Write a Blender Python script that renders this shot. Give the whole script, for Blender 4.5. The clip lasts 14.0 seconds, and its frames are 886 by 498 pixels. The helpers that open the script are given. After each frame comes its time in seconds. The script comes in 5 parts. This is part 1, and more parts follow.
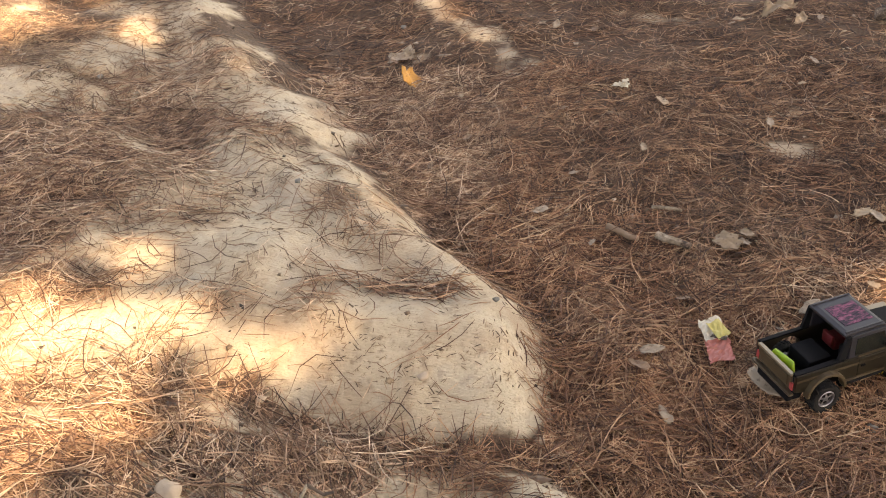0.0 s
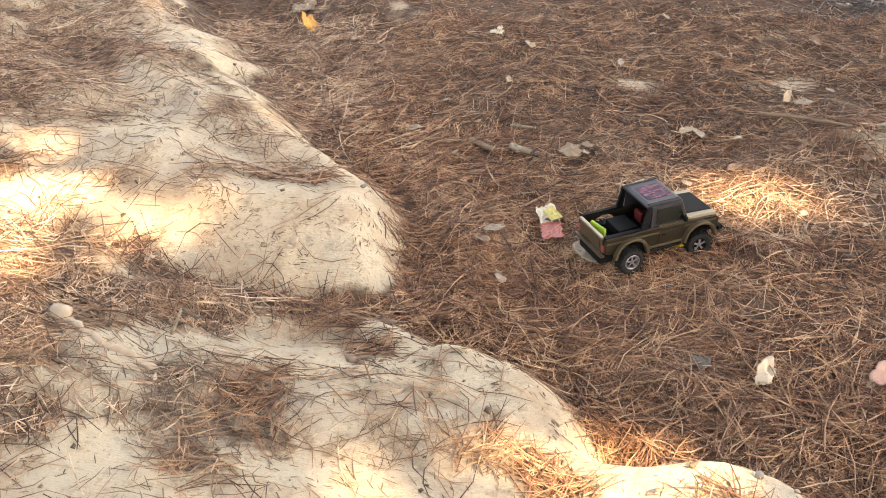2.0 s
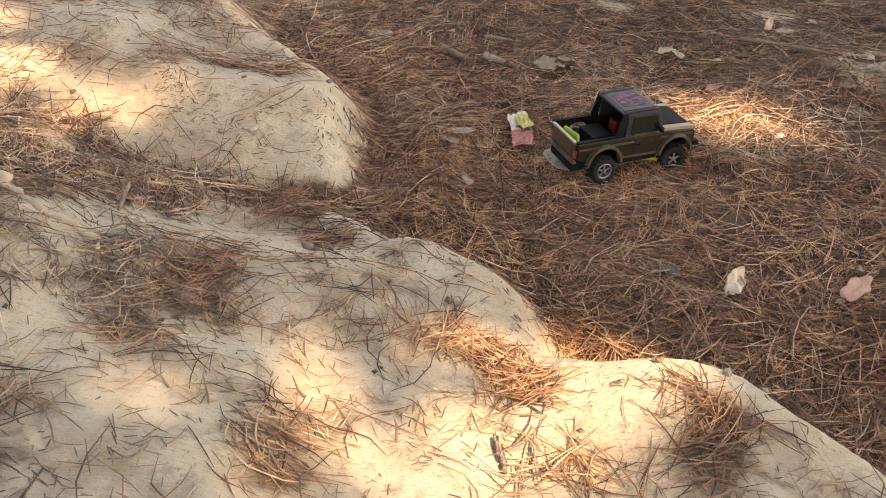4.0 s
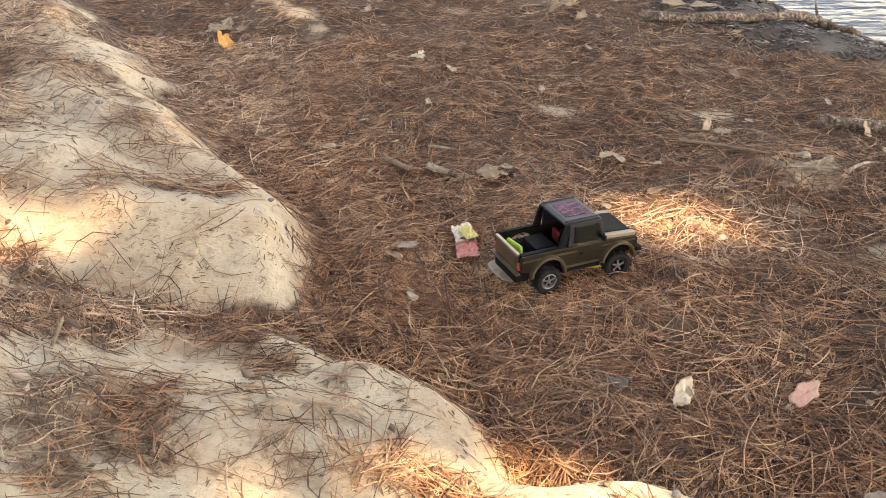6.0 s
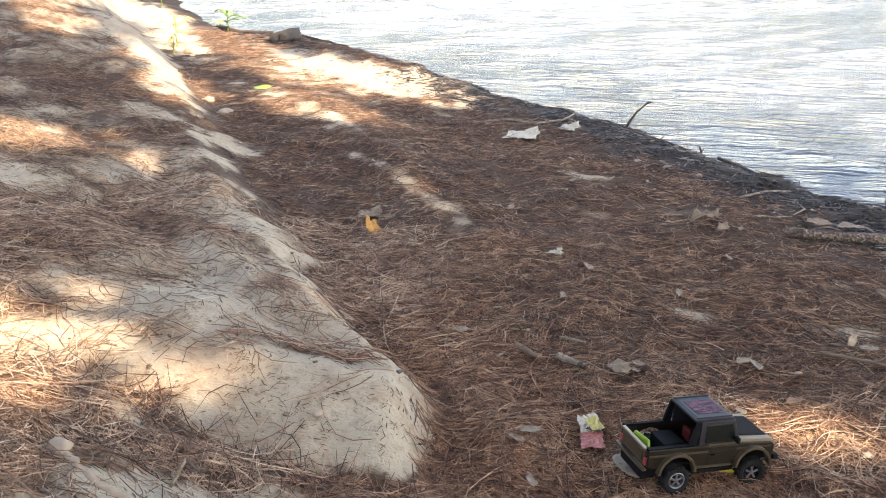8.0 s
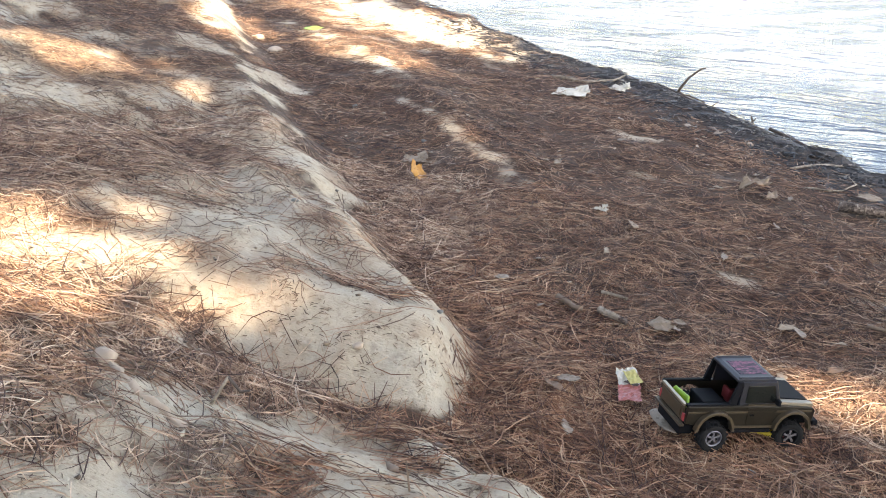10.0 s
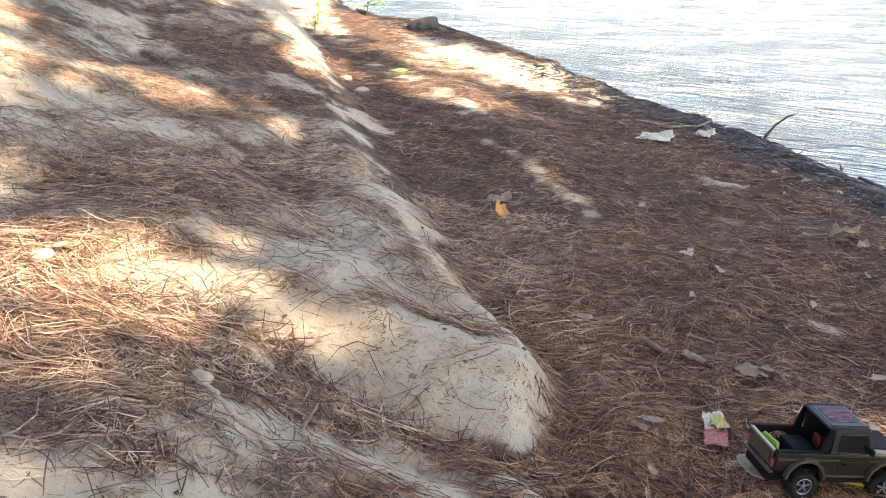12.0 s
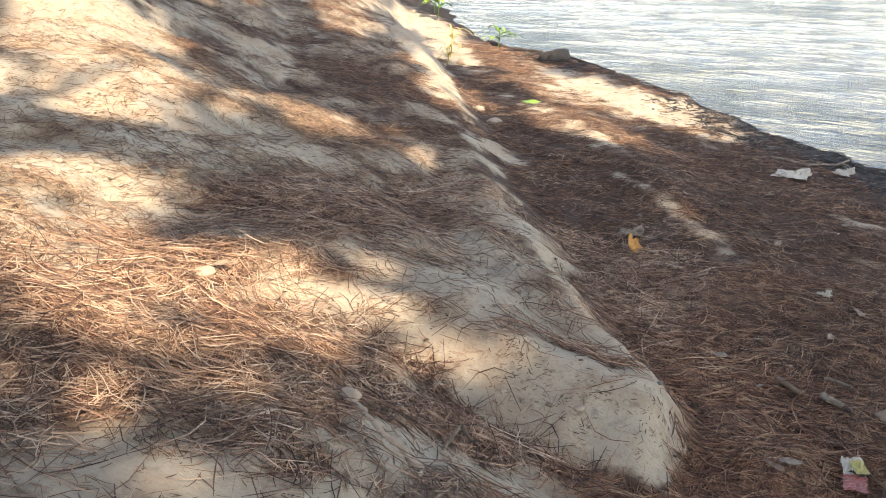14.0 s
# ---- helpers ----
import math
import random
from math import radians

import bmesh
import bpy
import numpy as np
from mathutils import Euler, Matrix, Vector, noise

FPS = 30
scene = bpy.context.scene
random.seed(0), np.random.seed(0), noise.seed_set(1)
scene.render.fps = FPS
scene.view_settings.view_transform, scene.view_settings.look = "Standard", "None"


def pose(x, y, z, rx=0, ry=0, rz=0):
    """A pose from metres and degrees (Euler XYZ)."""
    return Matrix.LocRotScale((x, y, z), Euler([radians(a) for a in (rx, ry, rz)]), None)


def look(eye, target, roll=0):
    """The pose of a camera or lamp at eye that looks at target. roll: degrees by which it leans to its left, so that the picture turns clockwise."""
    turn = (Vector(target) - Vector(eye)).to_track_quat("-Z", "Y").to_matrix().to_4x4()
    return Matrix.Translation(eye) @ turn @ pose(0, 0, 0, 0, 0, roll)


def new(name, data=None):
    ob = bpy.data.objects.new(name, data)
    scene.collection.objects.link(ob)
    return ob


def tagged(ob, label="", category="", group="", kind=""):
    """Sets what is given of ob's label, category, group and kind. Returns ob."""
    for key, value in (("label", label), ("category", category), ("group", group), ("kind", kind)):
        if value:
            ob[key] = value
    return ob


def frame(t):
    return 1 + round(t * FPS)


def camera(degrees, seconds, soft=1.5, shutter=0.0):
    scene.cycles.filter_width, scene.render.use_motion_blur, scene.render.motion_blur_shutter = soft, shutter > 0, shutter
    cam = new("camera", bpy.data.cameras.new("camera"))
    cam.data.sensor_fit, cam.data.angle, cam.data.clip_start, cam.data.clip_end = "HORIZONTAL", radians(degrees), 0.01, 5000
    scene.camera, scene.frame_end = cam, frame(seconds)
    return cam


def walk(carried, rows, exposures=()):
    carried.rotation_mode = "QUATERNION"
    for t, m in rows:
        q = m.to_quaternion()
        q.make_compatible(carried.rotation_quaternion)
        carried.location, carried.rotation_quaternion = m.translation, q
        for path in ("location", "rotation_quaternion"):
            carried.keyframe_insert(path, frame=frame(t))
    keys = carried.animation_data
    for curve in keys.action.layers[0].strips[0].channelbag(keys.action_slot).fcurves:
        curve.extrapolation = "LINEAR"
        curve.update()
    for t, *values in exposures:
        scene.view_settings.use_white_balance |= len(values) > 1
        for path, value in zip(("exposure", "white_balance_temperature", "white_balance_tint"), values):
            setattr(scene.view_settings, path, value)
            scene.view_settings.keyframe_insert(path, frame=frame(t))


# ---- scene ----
cam = camera(48.1, 14.0, soft=1.0)
PATH = [
    (0, (0.219, 0.329, 1.575), (-0.259, 1.841, 0.357), -10.7),
    (0.5, (0.258, 0.208, 1.609), (-0.042, 1.807, 0.447), -4.3),
    (1, (0.461, -0.125, 1.726), (0.116, 1.506, 0.621), -4.9),
    (1.5, (0.47, -0.084, 1.636), (0.167, 1.526, 0.489), -6.2),
    (2, (0.453, -0.091, 1.498), (0.102, 1.471, 0.3), -6.4),
    (2.5, (0.423, -0.108, 1.408), (0.114, 1.447, 0.188), -3.8),
    (2.7, (0.423, -0.12, 1.393), (0.135, 1.406, 0.131), -2.0),
    (4.8, (0.439, -0.108, 1.314), (0.192, 1.438, 0.07), -1.6),
    (5, (0.439, -0.106, 1.319), (0.2, 1.454, 0.091), -1.7),
    (5.5, (0.458, -0.086, 1.342), (0.225, 1.499, 0.145), -2.5),
    (6, (0.473, -0.051, 1.366), (0.266, 1.593, 0.245), -2.1),
    (6.5, (0.503, -0.032, 1.386), (0.264, 1.643, 0.319), -3.8),
    (7, (0.49, -0.042, 1.392), (0.193, 1.696, 0.447), -4.6),
    (7.5, (0.488, -0.063, 1.347), (0.125, 1.696, 0.468), -2.3),
    (8, (0.478, -0.091, 1.296), (-0.012, 1.704, 0.562), -0.8),
    (8.2, (0.48, -0.09, 1.287), (-0.082, 1.705, 0.607), -1.4),
    (10.3, (0.438, -0.113, 1.244), (-0.096, 1.624, 0.41), 3.0),
    (10.5, (0.44, -0.117, 1.243), (-0.098, 1.613, 0.397), 3.3),
    (11, (0.429, -0.132, 1.249), (-0.17, 1.607, 0.463), 3.4),
    (11.5, (0.434, -0.134, 1.242), (-0.185, 1.603, 0.468), 2.7),
    (12, (0.418, -0.15, 1.239), (-0.273, 1.578, 0.507), 2.4),
    (12.5, (0.424, -0.19, 1.257), (-0.432, 1.49, 0.591), 0.6),
    (13, (0.416, -0.2, 1.254), (-0.458, 1.463, 0.568), 1.1),
    (13.5, (0.422, -0.214, 1.261), (-0.453, 1.445, 0.566), 1.4),
    (14, (0.393, -0.236, 1.269), (-0.518, 1.406, 0.58), 2.0),
]
EXPOSURE = [(0, 3.06, 12000, 23), (1.2, 3.51, 11500, 21), (1.8, 3.64, 11400, 20), (2.5, 3.25, 11200, 20), (5, 2.94, 11100, 22), (6.0, 3.33, 11300, 20), (6.6, 3.66, 11000, 19), (7.0, 3.68, 10700, 18), (7.5, 3.4, 9000, 17), (8.1, 2.83, 8300, 17), (10.5, 3.16, 8000, 15), (11.4, 3.04, 7850, 15), (12.0, 2.8, 7850, 15), (12.8, 2.2, 7950, 15), (14, 2.3, 8050, 15)]
walk(cam, [(t, look(eye, target, roll)) for t, eye, target, roll in PATH], EXPOSURE)


# ---- daylight: a clear sky and a high sun behind the camera, seen through pines ----
SUN_WAY = Vector((0.50, -0.42, 0.76)).normalized()
world = bpy.data.worlds.new("sky")
scene.world = world
world.use_nodes = True
sky = world.node_tree.nodes.new("ShaderNodeTexSky")
sky.sky_type, sky.sun_disc = "NISHITA", False
sky.sun_elevation = math.asin(SUN_WAY.z)
sky.sun_rotation = math.atan2(SUN_WAY.x, SUN_WAY.y)
sky.air_density, sky.dust_density = 1.0, 0.9
world.node_tree.links.new(sky.outputs[0], world.node_tree.nodes["Background"].inputs[0])
world.node_tree.nodes["Background"].inputs[1].default_value = 0.11
sun = bpy.data.lights.new("sun", "SUN")
sun.energy, sun.angle, sun.color = 2.0, radians(0.55), (1.0, 0.965, 0.88)
new("sun", sun).matrix_world = look(SUN_WAY * 30, (0, 0, 0))


# ---- the lie of the land ----
WATER = -0.10
TOE = ((2.6, -0.5), (1.32, 0.62), (1.0, 0.93), (0.90, 1.02), (0.81, 1.095), (0.73, 1.145), (0.65, 1.17), (0.57, 1.175), (0.51, 1.165), (0.46, 1.19), (0.415, 1.25), (0.37, 1.33),
       (0.31, 1.40), (0.22, 1.45), (0.09, 1.485), (0.0, 1.56), (-0.05, 1.68),
       (-0.07, 1.80), (-0.08, 1.93), (-0.15, 2.04), (-0.4, 2.3), (-0.74, 2.72), (-1.08, 3.22), (-1.62, 4.05), (-2.4, 5.1),
       (-3.5, 6.5), (-4.7, 7.9), (-5.6, 9.3), (-9.0, 14.0))
SHORE = ((9.0, -1.0), (3.4, 2.2), (1.55, 3.6), (1.2, 4.08), (0.86, 4.45), (0.5, 4.75), (0.06, 5.25), (-0.48, 5.68), (-0.86, 5.98), (-1.32, 6.5),
         (-2.5, 7.45), (-3.2, 7.55), (-3.9, 8.1), (-5.3, 9.9), (-9.4, 14.6))


def smooth(a, b, v):
    u = np.clip((v - a) / (b - a), 0, 1)
    return u * u * (3 - 2 * u)


def side_of(line, x, y):
    """Signed distance to a line of points: positive to the left of its course."""
    best, sign = np.full(np.shape(x), 1e9), np.zeros(np.shape(x))
    for (ax, ay), (bx, by) in zip(line[:-1], line[1:]):
        dx, dy = bx - ax, by - ay
        u = np.clip(((x - ax) * dx + (y - ay) * dy) / (dx * dx + dy * dy), 0, 1)
        px, py = x - ax - u * dx, y - ay - u * dy
        d = np.hypot(px, py)
        near = d < best - 1e-9
        best = np.where(near, d, best)
        sign = np.where(near, np.sign(dx * py - dy * px), sign)
    return best * sign


def lumps(x, y, size, seed):
    """Smooth noise of about -1 to 1 from a few crossed waves."""
    out = 0
    for k in range(5):
        a = seed * 1.7 + k * 2.399
        f = (0.7 + 0.23 * k) * 2 * math.pi / size
        out = out + np.sin(f * (x * math.cos(a) + y * math.sin(a)) + seed * 3.1 + k * 1.3 + 1.2 * np.sin(0.6 * f * (y * math.cos(a) - x * math.sin(a)) + k))
    return out / 3.2


def bump(x, y, cx, cy, length, width, turn):
    c, s = math.cos(math.radians(turn)), math.sin(math.radians(turn))
    u, v = (x - cx) * c + (y - cy) * s, (y - cy) * c - (x - cx) * s
    return np.exp(-(u / length) ** 2 - (v / width) ** 2)


def inland(x, y):
    """How far a place lies up the bank from its ragged foot."""
    return side_of(TOE, x, y) + (0.028 * lumps(x, y, 1.1, 63) + 0.008 * lumps(x, y, 0.5, 61)) * smooth(1.9, 2.5, y) + 0.005 * lumps(x, y, 0.19, 62)


def height(x, y):
    s = inland(x, y)
    w = side_of(SHORE, x, y) + 0.05 * lumps(x, y, 0.7, 23) + 0.025 * lumps(x, y, 0.26, 24)
    plain = 0.012 + 0.012 * lumps(x, y, 0.9, 3) + 0.006 * lumps(x, y, 0.3, 19) - 0.03 * smooth(1.5, 0.3, w)
    plain = np.where(w < 0.25, plain * smooth(-0.1, 0.25, w) + (WATER - 0.012) * (1 - smooth(-0.05, 0.25, w)), plain)
    plain = np.where(w < 0, WATER - 0.012 - 0.25 * np.minimum(-w, 2.0), plain)
    up = np.clip(s, 0, 14)
    ease = smooth(2.1, 3.2, y)
    bank = (0.12 - 0.02 * ease) * smooth(-0.02 - 0.06 * ease, 0.12 + 0.16 * ease, s) + 0.19 * np.maximum(up - 0.04, 0) ** 1.1
    bank = bank + 0.22 * np.maximum(up - 1.1, 0) * smooth(1.5, 3.5, y) - 0.1 * np.maximum(up - 3, 0)
    bank = bank + (0.1 * smooth(0, 0.4, s) + 0.28 * up) * smooth(3.8, 7.5, y)
    bank = bank + smooth(0.1, 0.5, s) * (0.022 * lumps(x, y, 0.8, 5) + 0.03 * lumps(x, y, 1.9, 8))
    # the gully behind the first nose, and the low step that crosses the plain
    bank = bank * (1 - 0.82 * bump(x, y, 0.0, 1.585, 0.26, 0.075, 177)) * (1 - 0.4 * bump(x, y, -0.4, 1.59, 0.35, 0.085, 177)) - 0.05 * bump(x, y, -0.95, 1.5, 0.4, 0.13, 172)
    bank = bank + 0.04 * bump(x, y, 0.66, 0.95, 0.26, 0.17, -24) + 0.01 * bump(x, y, 0.24, 1.30, 0.18, 0.08, -25) - 0.07 * bump(x, y, -0.12, 1.41, 0.24, 0.12, -8) - 0.03 * bump(x, y, 0.41, 1.12, 0.2, 0.09, 68) - 0.02 * bump(x, y, 0.40, 1.20, 0.12, 0.08, -45)
    # ribs of clay with hollows between them, running down the bank
    bank = bank + 0.035 * bump(x, y, -0.55, 1.79, 0.5, 0.075, 4) - 0.03 * bump(x, y, -0.62, 2.06, 0.36, 0.085, 160)
    bank = bank + 0.035 * bump(x, y, -0.95, 2.50, 0.4, 0.07, 137) - 0.025 * bump(x, y, -1.2, 2.50, 0.4, 0.08, 140) + 0.04 * bump(x, y, -1.45, 3.35, 0.4, 0.09, 125)
    step = 0.04 * bump(x, y, -0.95, 4.1, 1.15, 0.17, 126) + 0.045 * bump(x, y, 1.05, 2.3, 0.25, 0.14, 20) + 0.017 * bump(x, y, 0.42, 1.85, 0.09, 0.09, 0) + 0.03 * bump(x, y, 0.08, 1.80, 0.24, 0.10, 105) + 0.022 * bump(x, y, 0.62, 1.36, 0.4, 0.08, -22) + 0.035 * bump(x, y, 0.44, 1.25, 0.12, 0.06, -25)
    return plain + bank + step + 0.005 * lumps(x, y, 0.23, 11) + 0.0035 * smooth(0.0, 0.2, s) * lumps(x, y, 0.085, 15)


# ---- materials ----
def material(name, rough=0.7, metal=0.0):
    m = bpy.data.materials.new(name)
    m.use_nodes = True
    t = m.node_tree
    b = t.nodes["Principled BSDF"]
    b.inputs["Roughness"].default_value, b.inputs["Metallic"].default_value = rough, metal
    return m, t, b


def node(t, kind, **values):
    n = t.nodes.new(kind)
    for key, value in values.items():
        n.inputs[key.replace("_", " ")].default_value = value
    return n


def ramp(t, source, stops):
    r = t.nodes.new("ShaderNodeValToRGB")
    e = r.color_ramp.elements
    while len(e) < len(stops):
        e.new(0.5)
    for el, (at, c) in zip(e, stops):
        el.position, el.color = at, (*c, 1) if len(c) == 3 else c
    t.links.new(source, r.inputs[0])
    return r.outputs[0]


def blend(t, fac, a, b, kind="MIX"):
    m = t.nodes.new("ShaderNodeMix")
    m.data_type, m.blend_type = "RGBA", kind
    for socket, value in ((m.inputs[0], fac), (m.inputs[6], a), (m.inputs[7], b)):
        if isinstance(value, bpy.types.NodeSocket):
            t.links.new(value, socket)
        else:
            socket.default_value = (*value, 1) if isinstance(value, tuple) else value
    return m.outputs[2]


def bumped(t, b, source, strength, distance):
    n = node(t, "ShaderNodeBump", Strength=strength, Distance=distance)
    t.links.new(source, n.inputs["Height"])
    t.links.new(n.outputs[0], b.inputs["Normal"])


def noisy(t, scale, detail=4.0, stretch=None, turn=0.0, rough=0.55, space="Object"):
    co = t.nodes.new("ShaderNodeTexCoord").outputs[space]
    if stretch:
        mp = node(t, "ShaderNodeMapping", Scale=stretch, Rotation=(0, 0, turn))
        t.links.new(co, mp.inputs[0])
        co = mp.outputs[0]
    n = node(t, "ShaderNodeTexNoise", Scale=scale, Detail=detail, Roughness=rough)
    t.links.new(co, n.inputs["Vector"])
    return n.outputs["Fac"]


def plain(name, color, rough=0.7, metal=0.0, grain=60.0, vary=0.25, bump=0.15, depth=0.001):
    """A plain surface with grain and stains at two scales."""
    m, t, b = material(name, rough, metal)
    fine, wide = noisy(t, grain), noisy(t, grain * 0.17)
    dark, light = tuple(c * (1 - vary) for c in color), tuple(min(c * (1 + vary), 1) for c in color)
    c = blend(t, fine, dark, light)
    c = blend(t, ramp(t, wide, [(0.35, (0, 0, 0)), (0.7, (1, 1, 1))]), c, blend(t, 0.5, c, tuple(c * 0.8 for c in color)))
    t.links.new(c, b.inputs["Base Color"])
    if bump:
        bumped(t, b, fine, bump, depth)
    return m


def random_tint(name, stops, rough=0.75, grain=25.0, island=True):
    """Colour that changes from piece to piece and along each."""
    m, t, b = material(name, rough)
    if island:
        rnd = t.nodes.new("ShaderNodeNewGeometry").outputs["Random Per Island"]
    else:
        rnd = t.nodes.new("ShaderNodeObjectInfo").outputs["Random"]
    c = ramp(t, rnd, stops)
    clump = ramp(t, noisy(t, grain, 4, rough=0.6), [(0.40, (0, 0, 0)), (0.58, (1, 1, 1))])
    c = blend(t, clump, blend(t, 1.0, c, (0.58, 0.55, 0.54), "MULTIPLY"), blend(t, 1.0, c, (1.1, 1.08, 1.06), "MULTIPLY"))
    c = blend(t, ramp(t, noisy(t, 3.4, 5), [(0.38, (0, 0, 0)), (0.66, (0.9, 0.9, 0.9))]), c, blend(t, 1.0, c, (0.62, 0.54, 0.5), "MULTIPLY"))
    c = blend(t, ramp(t, noisy(t, 1.3, 4), [(0.45, (0, 0, 0)), (0.7, (0.8, 0.8, 0.8))]), c, blend(t, 1.0, c, (0.95, 1.0, 1.02), "MULTIPLY"))
    c = blend(t, ramp(t, noisy(t, 2.4, 5, rough=0.6), [(0.5, (0, 0, 0)), (0.7, (0.2, 0.2, 0.2))]), c, (0.22, 0.165, 0.122))
    t.links.new(c, b.inputs["Base Color"])
    return m


def ground_material():
    m, t, b = material("earth_and_litter", 0.92)
    bare = t.nodes.new("ShaderNodeAttribute")
    bare.attribute_name = "bare"
    wet = t.nodes.new("ShaderNodeAttribute")
    wet.attribute_name = "wet"
    # clay: pale, streaked down the slope, with grit and small dark stains
    big, mid, grit = noisy(t, 2.2, 5), noisy(t, 11, 6), noisy(t, 130, 3, rough=0.7)
    clay = ramp(t, big, [(0.3, (0.40, 0.30, 0.202)), (0.52, (0.50, 0.397, 0.270)), (0.72, (0.455, 0.38, 0.275))])
    clay = blend(t, ramp(t, mid, [(0.42, (0, 0, 0)), (0.62, (0.55, 0.55, 0.55))]), clay, (0.40, 0.31, 0.215))
    clay = blend(t, ramp(t, grit, [(0.3, (0.8, 0.8, 0.8)), (0.42, (0, 0, 0))]), clay, (0.192, 0.13, 0.0748))
    stain = ramp(t, noisy(t, 5.5, 6, rough=0.65), [(0.5, (0, 0, 0)), (0.66, (0.8, 0.8, 0.8))])
    clay = blend(t, stain, clay, (0.37, 0.26, 0.17))
    clay = blend(t, ramp(t, noisy(t, 38, 4, rough=0.6), [(0.56, (0, 0, 0)), (0.68, (0.6, 0.6, 0.6))]), clay, (0.25, 0.165, 0.108))
    flow = noisy(t, 5, 4, (8, 62, 20), radians(-126), 0.6)
    swept = blend(t, ramp(t, noisy(t, 4.5, 4), [(0.38, (0, 0, 0)), (0.6, (1, 1, 1))]), (0.0, 0.0, 0.0), ramp(t, flow, [(0.52, (0, 0, 0)), (0.64, (0.4, 0.4, 0.4))]))
    clay = blend(t, swept, clay, (0.30, 0.20, 0.13))
    clay = blend(t, ramp(t, noisy(t, 7.5, 5, rough=0.6), [(0.45, (0, 0, 0)), (0.62, (0.35, 0.35, 0.35))]), clay, (0.41, 0.385, 0.31))
    # litter: crossed streaks of old needles
    one = noisy(t, 5, 4, (7, 70, 30), 0.5, 0.6)
    two = noisy(t, 5, 4, (70, 8, 30), 0.25, 0.6)
    three = noisy(t, 5, 4, (9, 60, 30), -0.6, 0.6)
    streak = blend(t, noisy(t, 9, 2), blend(t, 0.5, one, two, "LIGHTEN"), three)
    litter = ramp(t, streak, [(0.34, (0.012, 0.0068, 0.0042)), (0.48, (0.058, 0.032, 0.0185)), (0.62, (0.17, 0.098, 0.056)), (0.8, (0.33, 0.21, 0.122))])
    litter = blend(t, ramp(t, noisy(t, 3.1, 4), [(0.4, (0, 0, 0)), (0.65, (0.5, 0.5, 0.5))]), litter, (0.12, 0.077, 0.048))
    edge = node(t, "ShaderNodeMath")
    edge.operation = "MULTIPLY_ADD"
    t.links.new(mid, edge.inputs[0])
    edge.inputs[1].default_value = 0.7
    edge.inputs[2].default_value = -0.35
    add = node(t, "ShaderNodeMath")
    t.links.new(edge.outputs[0], add.inputs[0])
    t.links.new(bare.outputs["Fac"], add.inputs[1])
    c = blend(t, ramp(t, add.outputs[0], [(0.36, (0, 0, 0)), (0.62, (1, 1, 1))]), litter, clay)
    c = blend(t, wet.outputs["Fac"], c, blend(t, mid, (0.03, 0.024, 0.019), (0.08, 0.062, 0.047)))
    t.links.new(c, b.inputs["Base Color"])
    r = node(t, "ShaderNodeMapRange", To_Min=0.93, To_Max=0.74)
    t.links.new(wet.outputs["Fac"], r.inputs["Value"])
    t.links.new(r.outputs[0], b.inputs["Roughness"])
    bumped(t, b, blend(t, 0.5, blend(t, 0.6, mid, grit), streak), 0.75, 0.02)
    return m


def water_material():
    m, t, b = material("lake_water", 0.06)
    b.inputs["Base Color"].default_value = (0.045, 0.052, 0.07, 1)
    b.inputs["IOR"].default_value = 1.33
    long = noisy(t, 1.0, 5, (0.9, 5.0, 1), radians(-10), 0.6)
    short = noisy(t, 1.0, 4, (4.0, 17.0, 1), radians(-16), 0.55)
    bumped(t, b, blend(t, 0.4, long, short), 0.5, 0.12)
    return m


def flaky_bark(name, dark, mid, light, grain):
    m, t, b = material(name, 0.92)
    fine, wide = noisy(t, grain, 6, (1, 1, 1), 0, 0.7), noisy(t, grain * 0.25, 4)
    c = ramp(t, fine, [(0.36, dark), (0.5, mid), (0.62, light)])
    c = blend(t, ramp(t, wide, [(0.42, (0, 0, 0)), (0.6, (0.85, 0.85, 0.85))]), c, blend(t, 1.0, c, (0.45, 0.4, 0.36), "MULTIPLY"))
    t.links.new(c, b.inputs["Base Color"])
    bumped(t, b, fine, 1.0, 0.006)
    return m


def dry_leaf(name, color, spot):
    """A dead leaf: veined, with brown spots and worn darker patches."""
    m, t, b = material(name, 0.75)
    fine, wide, dots = noisy(t, 150, 4), noisy(t, 28, 5), noisy(t, 95, 3, rough=0.65)
    c = blend(t, fine, tuple(v * 0.72 for v in color), tuple(min(1, v * 1.15) for v in color))
    c = blend(t, ramp(t, wide, [(0.45, (0, 0, 0)), (0.68, (0.8, 0.8, 0.8))]), c, tuple(0.55 * v + 0.45 * w for v, w in zip(color, spot)))
    c = blend(t, ramp(t, dots, [(0.58, (0, 0, 0)), (0.66, (0.85, 0.85, 0.85))]), c, spot)
    t.links.new(c, b.inputs["Base Color"])
    bumped(t, b, blend(t, 0.5, fine, wide), 0.7, 0.004)
    return m


